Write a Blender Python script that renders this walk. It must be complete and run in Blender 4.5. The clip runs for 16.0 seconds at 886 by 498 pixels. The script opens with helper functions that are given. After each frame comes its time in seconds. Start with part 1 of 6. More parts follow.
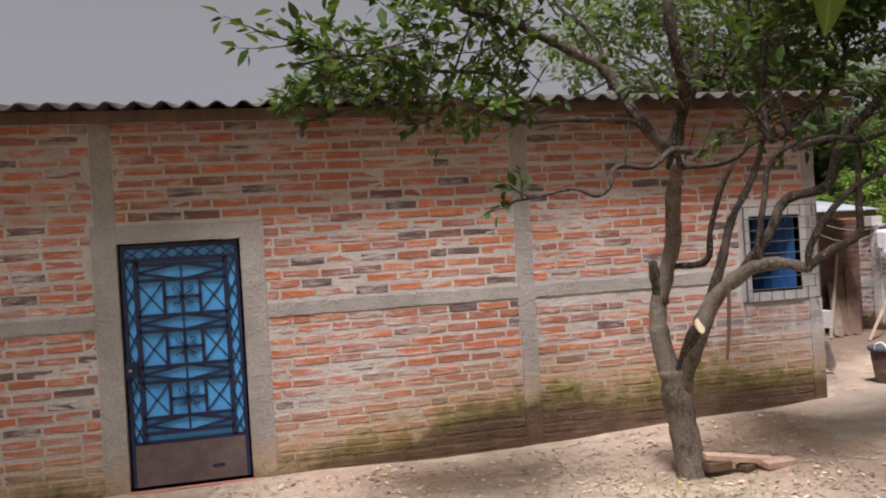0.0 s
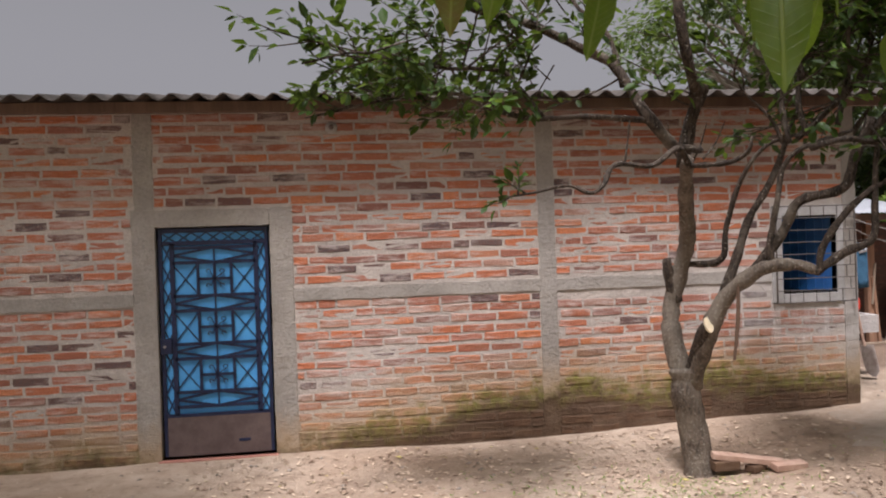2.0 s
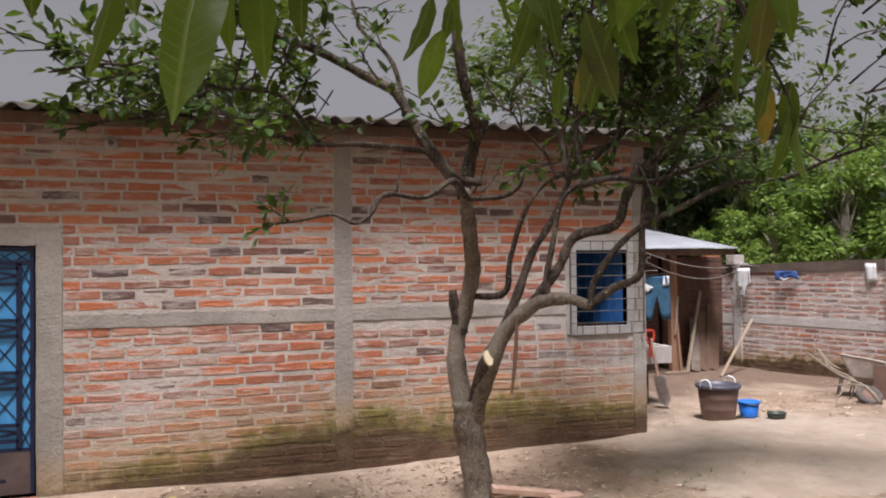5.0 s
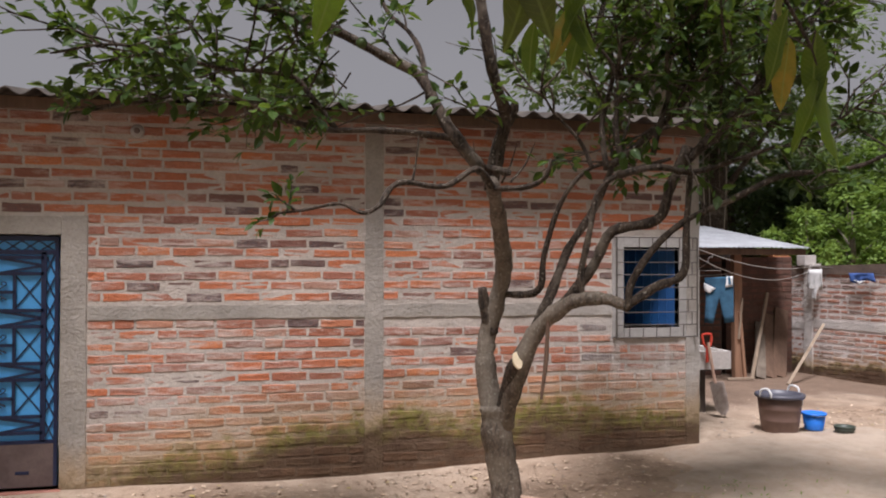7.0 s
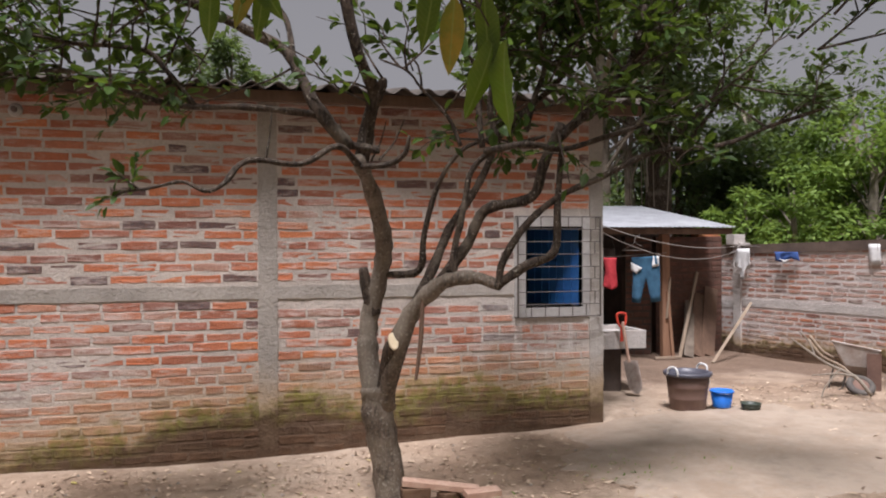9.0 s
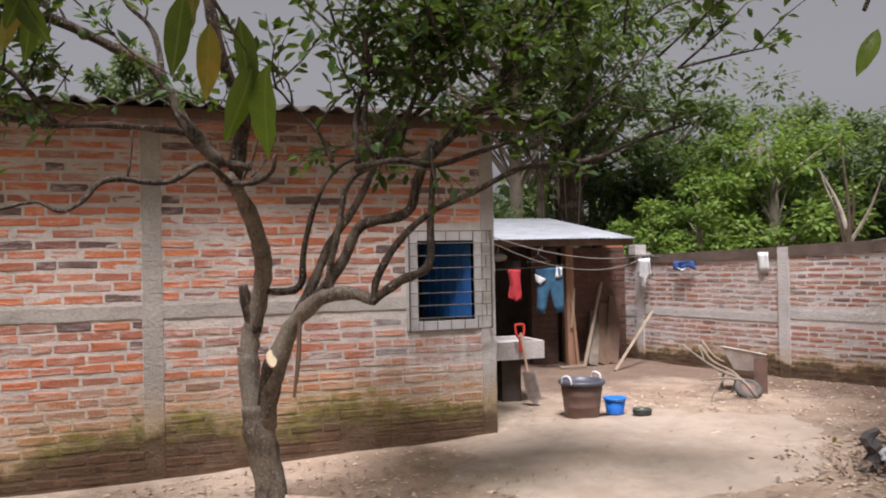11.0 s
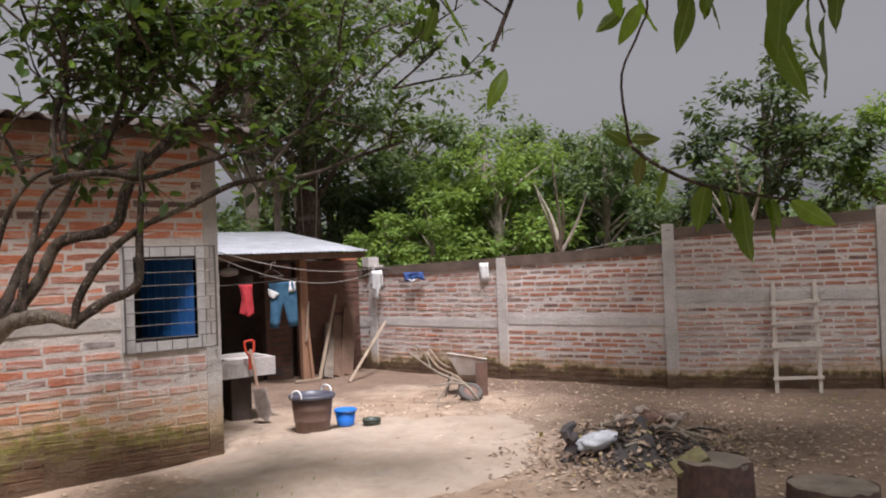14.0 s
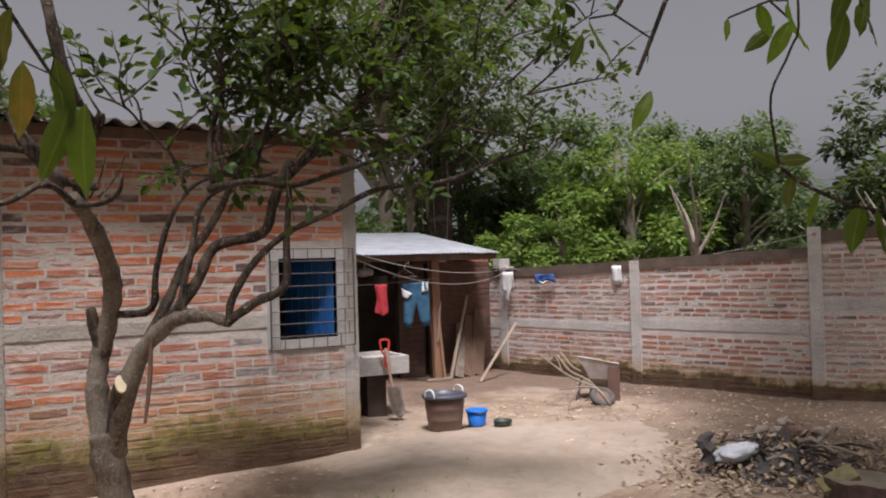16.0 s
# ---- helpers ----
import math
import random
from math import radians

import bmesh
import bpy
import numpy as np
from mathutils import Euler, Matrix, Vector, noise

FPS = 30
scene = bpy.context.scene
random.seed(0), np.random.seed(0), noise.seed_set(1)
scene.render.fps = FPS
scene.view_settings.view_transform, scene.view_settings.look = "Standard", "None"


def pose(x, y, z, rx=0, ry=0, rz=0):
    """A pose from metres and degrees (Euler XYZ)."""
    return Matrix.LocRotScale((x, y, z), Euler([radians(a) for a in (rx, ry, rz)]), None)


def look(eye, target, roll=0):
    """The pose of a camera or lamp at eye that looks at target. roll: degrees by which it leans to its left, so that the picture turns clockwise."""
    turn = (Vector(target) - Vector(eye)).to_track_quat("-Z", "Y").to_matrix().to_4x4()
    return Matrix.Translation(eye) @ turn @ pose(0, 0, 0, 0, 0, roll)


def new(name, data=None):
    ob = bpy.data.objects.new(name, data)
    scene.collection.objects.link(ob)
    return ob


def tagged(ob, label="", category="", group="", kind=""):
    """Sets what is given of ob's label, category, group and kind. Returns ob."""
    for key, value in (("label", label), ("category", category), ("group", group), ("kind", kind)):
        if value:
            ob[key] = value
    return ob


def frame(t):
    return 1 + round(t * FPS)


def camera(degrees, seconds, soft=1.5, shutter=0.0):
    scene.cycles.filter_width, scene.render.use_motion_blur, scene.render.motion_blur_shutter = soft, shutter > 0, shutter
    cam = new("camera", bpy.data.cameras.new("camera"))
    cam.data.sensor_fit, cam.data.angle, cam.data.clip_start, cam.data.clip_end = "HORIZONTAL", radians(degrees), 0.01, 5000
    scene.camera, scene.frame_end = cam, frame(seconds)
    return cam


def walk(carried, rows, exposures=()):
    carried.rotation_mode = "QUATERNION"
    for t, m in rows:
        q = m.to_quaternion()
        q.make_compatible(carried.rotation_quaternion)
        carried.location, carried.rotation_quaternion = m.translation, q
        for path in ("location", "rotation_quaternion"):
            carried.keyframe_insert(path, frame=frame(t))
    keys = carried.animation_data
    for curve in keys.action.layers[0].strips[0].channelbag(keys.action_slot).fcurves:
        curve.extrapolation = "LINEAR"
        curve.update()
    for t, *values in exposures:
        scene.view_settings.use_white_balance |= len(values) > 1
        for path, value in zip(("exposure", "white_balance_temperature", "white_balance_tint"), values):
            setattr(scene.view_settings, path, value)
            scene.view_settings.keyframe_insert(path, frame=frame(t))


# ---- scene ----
cam = camera(56.7, 16.0, soft=2.0)
PATH = [
    (0, (0.256, 0.353, 1.824), (0.727, 2.297, 1.824), -3.5),
    (0.5, (0.412, 0.301, 1.821), (0.852, 2.252, 1.848), -2.7),
    (1, (0.519, 0.262, 1.792), (0.847, 2.235, 1.778), -3.4),
    (1.5, (0.607, 0.18, 1.787), (0.957, 2.149, 1.771), -2.7),
    (2, (0.709, 0.09, 1.817), (0.991, 2.07, 1.8), -1.9),
    (2.5, (0.875, 0.061, 1.835), (1.223, 2.03, 1.857), -1.5),
    (3, (1.02, 0.076, 1.833), (1.361, 2.046, 1.865), -0.6),
    (3.5, (1.159, 0.114, 1.856), (1.625, 2.059, 1.889), -0.1),
    (4, (1.235, 0.118, 1.861), (1.765, 2.047, 1.905), -0.2),
    (4.5, (1.263, 0.123, 1.85), (1.811, 2.047, 1.871), -0.4),
    (5, (1.294, 0.143, 1.841), (1.912, 2.045, 1.876), -0.6),
    (5.2, (1.304, 0.176, 1.854), (1.901, 2.084, 1.886), -0.8),
    (7.3, (1.795, 0.437, 1.804), (2.229, 2.389, 1.826), -0.1),
    (7.5, (1.86, 0.445, 1.767), (2.292, 2.398, 1.77), -0.8),
    (8, (1.997, 0.432, 1.762), (2.379, 2.395, 1.758), -0.5),
    (8.5, (2.204, 0.355, 1.756), (2.633, 2.306, 1.668), 1.2),
    (9, (2.369, 0.337, 1.798), (2.881, 2.27, 1.786), -0.2),
    (9.2, (2.441, 0.342, 1.794), (2.975, 2.27, 1.816), 1.1),
    (11.3, (2.732, 0.169, 1.816), (3.449, 2.036, 1.825), -2.0),
    (11.5, (2.752, 0.179, 1.83), (3.506, 2.031, 1.834), -2.5),
    (12, (2.787, 0.125, 1.804), (3.64, 1.934, 1.848), -2.7),
    (12.5, (2.801, 0.115, 1.844), (3.771, 1.863, 1.89), -2.2),
    (13, (2.819, 0.076, 1.829), (3.856, 1.785, 1.875), -2.2),
    (13.5, (2.826, 0.123, 1.837), (3.961, 1.77, 1.867), -2.1),
    (14, (2.85, 0.093, 1.823), (4.061, 1.685, 1.853), -2.1),
    (14.5, (2.862, 0.075, 1.839), (4.047, 1.685, 1.874), -2.2),
    (15, (2.852, 0.058, 1.82), (3.933, 1.74, 1.858), -2.4),
    (15.5, (2.804, 0.088, 1.812), (3.832, 1.803, 1.871), -2.4),
    (16, (2.786, 0.054, 1.862), (3.734, 1.815, 1.9), -1.6),
]
walk(cam, [(t, look(eye, target, roll)) for t, eye, target, roll in PATH],
     [(0.0, 0.40, 6180, 18), (5.0, 0.34, 6180, 18), (8.5, 0.22, 6180, 18), (9.2, 0.32, 6180, 18), (12.5, 0.46, 6180, 18), (14.0, 0.46, 6180, 18), (16.0, 0.20, 6180, 18)])

# ---- light ----
SUN_ELEV, SUN_AZ = radians(68), radians(205)
world = bpy.data.worlds.new("sky")
scene.world = world
world.use_nodes = True
wn, wl = world.node_tree.nodes, world.node_tree.links
sky = wn.new("ShaderNodeTexSky")
sky.sky_type, sky.sun_disc = "NISHITA", False
sky.sun_elevation, sky.sun_rotation = SUN_ELEV, SUN_AZ
sky.air_density, sky.dust_density = 1.0, 4.0
grey = wn.new("ShaderNodeHueSaturation")
grey.inputs["Saturation"].default_value = 0.0
wl.new(sky.outputs[0], grey.inputs["Color"])
wl.new(grey.outputs[0], wn["Background"].inputs["Color"])
wn["Background"].inputs["Strength"].default_value = 0.064
sun = new("sun", bpy.data.lights.new("sun", "SUN"))
sun.data.energy, sun.data.angle, sun.data.color = 4.7, radians(14.0), (1.0, 0.97, 0.93)
sun.matrix_world = look((math.sin(SUN_AZ) * 30, math.cos(SUN_AZ) * 30, 30 * math.tan(SUN_ELEV)), (0, 0, 0))


# ---- materials ----
class Nodes:
    """A small builder for node materials."""

    def __init__(self, name):
        self.m = bpy.data.materials.new(name)
        self.m.use_nodes = True
        self.t = self.m.node_tree
        self.b = self.t.nodes["Principled BSDF"]
        self.geo = self.t.nodes.new("ShaderNodeNewGeometry")
        self.obi = self.t.nodes.new("ShaderNodeObjectInfo")
        self.pos = self.geo.outputs["Position"]

    def put(self, socket, value):
        if isinstance(value, bpy.types.NodeSocket):
            self.t.links.new(value, socket)
        elif isinstance(value, (tuple, list)) and len(value) == 3 and socket.type == "RGBA":
            socket.default_value = (*value, 1)
        else:
            socket.default_value = value

    def noise(self, scale, detail=4, rough=0.6, stretch=None, local=False):
        n = self.t.nodes.new("ShaderNodeTexNoise")
        n.inputs["Scale"].default_value, n.inputs["Detail"].default_value, n.inputs["Roughness"].default_value = scale, detail, rough
        source = self.pos
        if local:
            source = self.t.nodes.new("ShaderNodeTexCoord").outputs["Object"]
        if stretch:
            mp = self.t.nodes.new("ShaderNodeMapping")
            mp.inputs["Scale"].default_value = stretch
            self.t.links.new(source, mp.inputs["Vector"])
            source = mp.outputs[0]
        self.t.links.new(source, n.inputs["Vector"])
        return n.outputs["Fac"]

    def ramp(self, fac, lo, hi, a=0.0, b=1.0):
        r = self.t.nodes.new("ShaderNodeMapRange")
        for s, v in zip(("Value", "From Min", "From Max", "To Min", "To Max"), (fac, lo, hi, a, b)):
            self.put(r.inputs[s], v)
        return r.outputs[0]

    def calc(self, op, a, b=0.0):
        c = self.t.nodes.new("ShaderNodeMath")
        c.operation = op
        self.put(c.inputs[0], a), self.put(c.inputs[1], b)
        return c.outputs[0]

    def mix(self, fac, a, b):
        x = self.t.nodes.new("ShaderNodeMix")
        x.data_type = "RGBA"
        self.put(x.inputs[0], fac), self.put(x.inputs[6], a), self.put(x.inputs[7], b)
        return x.outputs[2]

    def pick(self, fac, stops):
        r = self.t.nodes.new("ShaderNodeValToRGB")
        e = r.color_ramp.elements
        for i, (p, c) in enumerate(stops):
            el = e[i] if i < 2 else e.new(p)
            el.position, el.color = p, (*c, 1)
        self.put(r.inputs[0], fac)
        return r.outputs[0]

    def axis(self, i):
        s = self.t.nodes.new("ShaderNodeSeparateXYZ")
        self.t.links.new(self.pos, s.inputs[0])
        return s.outputs[i]

    def bump(self, height, strength=0.4, distance=0.01):
        b = self.t.nodes.new("ShaderNodeBump")
        b.inputs["Strength"].default_value, b.inputs["Distance"].default_value = strength, distance
        self.t.links.new(height, b.inputs["Height"])
        self.t.links.new(b.outputs[0], self.b.inputs["Normal"])

    def done(self, color, rough=0.8, metal=0.0, spec=None):
        self.put(self.b.inputs["Base Color"], color)
        self.put(self.b.inputs["Roughness"], rough)
        self.put(self.b.inputs["Metallic"], metal)
        if spec is not None:
            self.b.inputs["Specular IOR Level"].default_value = spec
        return self.m


def simple(name, a, b, scale=6.0, rough=0.8, metal=0.0, grain=60.0, bump=0.25, stretch=None, dist=0.004):
    """Two tones mixed by a broad noise and a fine grain."""
    n = Nodes(name)
    broad, fine = n.noise(scale, 5, 0.65, stretch), n.noise(grain, 3, 0.6, stretch)
    c = n.mix(n.ramp(broad, 0.35, 0.65), a, b)
    c = n.mix(n.ramp(fine, 0.4, 0.75, 0.0, 0.35), c, tuple(0.6 * v for v in a))
    n.bump(fine, bump, dist)
    return n.done(c, n.ramp(broad, 0.3, 0.7, rough - 0.08, min(1, rough + 0.08)), metal)


def bark_material(name, lichen):
    """Dark ridged bark with pale lichen flecks."""
    n = Nodes(name)
    ridge, broad, fleck = n.noise(26, 5, 0.75, (1.6, 1.6, 0.4)), n.noise(3.5, 4, 0.6), n.noise(55, 3, 0.6)
    c = n.mix(n.ramp(ridge, 0.38, 0.62), (0.018 + 0.012 * lichen, 0.013 + 0.009 * lichen, 0.009 + 0.007 * lichen), (0.09 + 0.09 * lichen, 0.064 + 0.07 * lichen, 0.046 + 0.055 * lichen))
    c = n.mix(n.ramp(broad, 0.56 - lichen * 0.2, 0.66, 0.0, 0.45 + lichen * 0.4), c, (0.27, 0.225, 0.175))
    c = n.mix(n.ramp(fleck, 0.62 - lichen * 0.06, 0.70, 0.0, 0.7), c, (0.44, 0.40, 0.33))
    n.bump(n.calc("ADD", ridge, n.calc("MULTIPLY", fleck, 0.4)), 1.0, 0.022)
    return n.done(c, 0.85, 0, 0.3)


def damp(n, color, height, floor_z=0.0, green=0.9):
    """Moss and soil splashed on masonry near the ground, with a ragged upper edge."""
    z = n.axis(2)
    edge = n.calc("ADD", z, n.ramp(n.noise(1.1, 5, 0.7), 0.25, 0.75, 0.16, -0.16))
    edge = n.calc("ADD", edge, n.ramp(n.axis(0), 0.5, 2.1, 0.40, 0.0))
    edge = n.calc("ADD", edge, n.ramp(n.noise(7, 3, 0.6), 0.3, 0.7, 0.06, -0.06))
    low = n.ramp(edge, floor_z + height * 0.95, floor_z + height * 0.6)
    moss = n.calc("MULTIPLY", n.ramp(edge, floor_z + height * 1.05, floor_z + height * 0.8), n.ramp(edge, floor_z + height * 0.35, floor_z + height * 0.75))
    stain = n.ramp(edge, floor_z + height * 1.7, floor_z + height * 0.9, 0.0, 0.72)
    color = n.mix(stain, color, (0.40, 0.27, 0.15))
    color = n.mix(n.calc("MULTIPLY", low, n.ramp(n.noise(5, 4, 0.7), 0.3, 0.7, 0.74, 0.96)), color, (0.066, 0.036, 0.022))
    speck = n.calc("MULTIPLY", n.ramp(n.noise(16, 4, 0.7), 0.34, 0.6), n.ramp(n.noise(2.2, 4, 0.65), 0.30, 0.52, 0.4, 1.0))
    return n.mix(n.calc("MULTIPLY", n.calc("MULTIPLY", moss, n.ramp(n.axis(0), 0.4, 1.5, 0.35, 1.0)), n.calc("MULTIPLY", speck, green)), color, (0.175, 0.17, 0.03))


def limed(n, color):
    """Lime splashed and run down round the house window."""
    x, z = n.axis(0), n.axis(2)
    side = n.calc("MULTIPLY", n.ramp(x, 4.0, 4.9), n.ramp(x, 6.0, 5.9))
    level = n.calc("MULTIPLY", n.ramp(z, 0.45, 0.85), n.ramp(z, 1.75, 1.15))
    blot = n.ramp(n.noise(3.0, 5, 0.7), 0.36, 0.62)
    runs = n.ramp(n.noise(9.0, 3, 0.6, (1.0, 1.0, 0.12)), 0.5, 0.66)
    cover = n.calc("MULTIPLY", n.calc("MULTIPLY", side, level), n.calc("MAXIMUM", n.calc("MULTIPLY", blot, 0.8), runs))
    return n.mix(n.calc("MULTIPLY", cover, 0.75), color, (0.60, 0.56, 0.53))


def brick_material(name, height, floor_z, pale, dull=0.0):
    n = Nodes(name)
    r = n.calc("FRACT", n.calc("ADD", n.obi.outputs["Random"], n.geo.outputs["Random Per Island"]))
    c = n.pick(r, [(0.0, (0.12, 0.08, 0.075)), (0.09, (0.07, 0.058, 0.064)), (0.14, (0.32, 0.11, 0.065)), (0.4, (0.56, 0.165, 0.062)),
                   (0.62, (0.37, 0.15, 0.105)), (0.82, (0.62, 0.20, 0.07)), (0.93, (0.42, 0.26, 0.20)), (1.0, (0.27, 0.12, 0.09))])
    c = n.mix(dull, c, (0.30, 0.19, 0.155))
    fine = n.noise(45, 4, 0.7)
    c = n.mix(n.ramp(fine, 0.4, 0.7, 0.0, 0.5), c, (0.25, 0.10, 0.06))
    streak = n.noise(8, 6, 0.8, (0.45, 0.45, 2.2))
    smear = n.calc("ADD", n.ramp(streak, 0.44, 0.62), n.ramp(n.noise(0.7, 4, 0.65), 0.38, 0.62, 0.0, pale))
    c = n.mix(n.ramp(smear, 0.42, 1.3, 0.02, 0.70), c, (0.56, 0.48, 0.43))
    c = damp(n, limed(n, c), height, floor_z, 0.9 - dull)
    n.bump(n.calc("ADD", fine, streak), 0.7, 0.014)
    return n.done(c, 0.9, 0, 0.25)


def mortar_material(name, height, floor_z, base=(0.51, 0.45, 0.40), green=0.9):
    n = Nodes(name)
    broad, fine = n.noise(1.6, 5, 0.7), n.noise(38, 4, 0.7)
    c = n.mix(n.ramp(broad, 0.35, 0.65), base, tuple(0.72 * v for v in base))
    c = n.mix(n.ramp(fine, 0.42, 0.72, 0.0, 0.45), c, tuple(0.5 * v for v in base))
    c = damp(n, limed(n, c), height, floor_z, green)
    n.bump(n.calc("ADD", fine, n.noise(11, 4, 0.7)), 0.7, 0.015)
    return n.done(c, 0.93, 0, 0.2)


M_BRICK = brick_material("fired_brick", 0.52, 0.05, 0.55, 0.10)
M_MORTAR = mortar_material("lime_mortar", 0.50, 0.05, (0.56, 0.49, 0.43))
M_CONCRETE = mortar_material("rough_concrete", 0.45, 0.05, (0.41, 0.37, 0.325), 0.35)
M_BRICK_YARD = brick_material("weathered_brick", 0.21, 0.15, 0.9, 0.42)
M_MORTAR_YARD = mortar_material("pale_mortar", 0.20, 0.15, (0.70, 0.635, 0.60), 0.4)
M_CONCRETE_YARD = mortar_material("grey_concrete", 0.20, 0.15, (0.63, 0.585, 0.55), 0.3)
# brick and plaster under the shed roof, its shade put into both browns
M_BRICK_SHED = simple("shade_brown_brick", (0.165, 0.078, 0.055), (0.09, 0.048, 0.036), 6, 0.95, 0, 40, 0.5)
M_SHEDSIDE = simple("shade_brown_plaster", (0.13, 0.075, 0.055), (0.085, 0.048, 0.038), 2.5, 0.95, 0, 30, 0.5)
M_ROOF = simple("fibre_cement", (0.105, 0.088, 0.075), (0.055, 0.046, 0.04), 3, 0.92, 0, 40, 0.5)
M_TIN = simple("galvanised_tin", (0.32, 0.335, 0.355), (0.235, 0.24, 0.255), 2.5, 0.65, 0.2, 30, 0.15)
M_BLUE = simple("blue_door_paint", (0.09, 0.40, 0.80), (0.075, 0.34, 0.73), 4, 0.42, 0, 80, 0.08)
M_NAVY = simple("dark_blue_iron_paint", (0.007, 0.012, 0.042), (0.012, 0.02, 0.06), 9, 0.45, 0, 90, 0.1)
M_SHUTTER = simple("blue_shutter_paint", (0.022, 0.125, 0.36), (0.015, 0.085, 0.27), 3, 0.5, 0, 70, 0.08)
M_KICK = simple("rusty_kick_plate", (0.16, 0.115, 0.105), (0.11, 0.075, 0.07), 6, 0.6, 0.2, 60, 0.2)
M_IRON = simple("dull_iron", (0.10, 0.095, 0.09), (0.16, 0.13, 0.11), 14, 0.6, 0.5, 90, 0.2)
M_PLASTER = simple("white_window_plaster", (0.47, 0.45, 0.43), (0.36, 0.34, 0.32), 7, 0.85, 0, 50, 0.3)
# the shade inside shed and house is put into this dark colour
M_DARKWALL = simple("shade_dark_wall", (0.10, 0.075, 0.06), (0.06, 0.045, 0.04), 3, 0.95, 0, 30, 0.4)
M_WOOD = simple("weathered_wood", (0.16, 0.095, 0.06), (0.095, 0.055, 0.037), 5, 0.85, 0, 40, 0.5, (1, 1, 0.15))
M_PALEWOOD = simple("bleached_wood", (0.37, 0.29, 0.215), (0.25, 0.185, 0.13), 6, 0.85, 0, 45, 0.45, (1, 1, 0.2))
M_REDWOOD = simple("sawn_reddish_plank", (0.54, 0.37, 0.28), (0.42, 0.26, 0.19), 8, 0.8, 0, 50, 0.4)
M_BARK = bark_material("citrus_bark", 0.12)
M_TRUNK = bark_material("lichened_trunk_bark", 1.0)
M_PALEBARK = simple("pale_bark", (0.34, 0.29, 0.235), (0.20, 0.165, 0.13), 6, 0.92, 0, 40, 0.8, None, 0.012)
M_CUT = simple("fresh_cut_wood", (0.80, 0.68, 0.47), (0.72, 0.58, 0.38), 18, 0.75, 0, 60, 0.2)
M_TUB = simple("brown_plastic", (0.20, 0.125, 0.10), (0.15, 0.09, 0.075), 6, 0.5, 0, 60, 0.08)
M_TUBRIM = simple("grey_blue_plastic", (0.085, 0.085, 0.11), (0.065, 0.065, 0.085), 6, 0.45, 0, 60, 0.08)
M_WHITE = simple("white_plastic", (0.75, 0.75, 0.74), (0.66, 0.66, 0.66), 8, 0.5, 0, 60, 0.08)
M_BUCKET = simple("bright_blue_plastic", (0.025, 0.20, 0.74), (0.02, 0.17, 0.66), 6, 0.4, 0, 60, 0.05)
M_DISH = simple("dark_green_enamel", (0.05, 0.065, 0.05), (0.035, 0.045, 0.035), 9, 0.5, 0, 60, 0.1)
M_STEEL = simple("worn_steel", (0.46, 0.44, 0.41), (0.33, 0.29, 0.25), 11, 0.45, 0.7, 60, 0.2)
M_RED = simple("red_plastic", (0.66, 0.07, 0.035), (0.55, 0.05, 0.03), 9, 0.45, 0, 60, 0.08)
M_BARROW = simple("rusted_barrow_steel", (0.52, 0.48, 0.46), (0.36, 0.28, 0.23), 5, 0.6, 0.1, 40, 0.3)
M_RUBBER = simple("dusty_rubber", (0.13, 0.115, 0.10), (0.08, 0.07, 0.065), 9, 0.85, 0, 50, 0.3)
M_CLOTHRED = simple("red_cloth", (0.52, 0.045, 0.055), (0.40, 0.03, 0.04), 12, 0.95, 0, 120, 0.3)
M_DENIM = simple("teal_denim", (0.045, 0.135, 0.23), (0.03, 0.09, 0.155), 12, 0.95, 0, 140, 0.3)
M_CLOTHWHITE = simple("white_cloth", (0.78, 0.78, 0.77), (0.68, 0.68, 0.68), 10, 0.95, 0, 120, 0.3)
M_CLOTHBLUE = simple("blue_cloth", (0.05, 0.11, 0.34), (0.04, 0.09, 0.27), 10, 0.95, 0, 120, 0.3)
M_LINE = simple("grey_rope", (0.34, 0.31, 0.28), (0.25, 0.23, 0.21), 20, 0.9, 0, 90, 0.2)
M_SACK = simple("white_plastic_sack", (0.50, 0.51, 0.54), (0.38, 0.39, 0.42), 14, 0.6, 0, 40, 0.5)
M_ASH = simple("charred_rubbish", (0.045, 0.04, 0.042), (0.10, 0.085, 0.075), 9, 0.95, 0, 40, 0.7)
M_TILE = simple("clay_tile", (0.55, 0.21, 0.10), (0.42, 0.16, 0.08), 8, 0.9, 0, 50, 0.4)


def leaf_material(name, dark, light, scatter, yellow=None, share=0.0):
    """Leaf green varied leaf by leaf, with light passing through."""
    n = Nodes(name)
    r = n.geo.outputs["Random Per Island"]
    c = n.mix(r, dark, light)
    if yellow:
        c = n.mix(n.ramp(n.calc("FRACT", n.calc("MULTIPLY", r, 17.3)), 1 - share - 0.01, 1 - share + 0.01), c, yellow)
    c = n.mix(n.ramp(n.noise(30, 3, 0.6), 0.4, 0.7, 0.0, 0.3), c, dark)
    n.done(c, 0.5, 0, 0.22)
    tr = n.t.nodes.new("ShaderNodeBsdfTranslucent")
    n.put(tr.inputs["Color"], n.mix(0.35, c, (0.30, 0.42, 0.03)))
    mx = n.t.nodes.new("ShaderNodeMixShader")
    mx.inputs[0].default_value = scatter
    n.t.links.new(n.b.outputs[0], mx.inputs[1]), n.t.links.new(tr.outputs[0], mx.inputs[2])
    n.t.links.new(mx.outputs[0], n.t.nodes["Material Output"].inputs["Surface"])
    return n.m


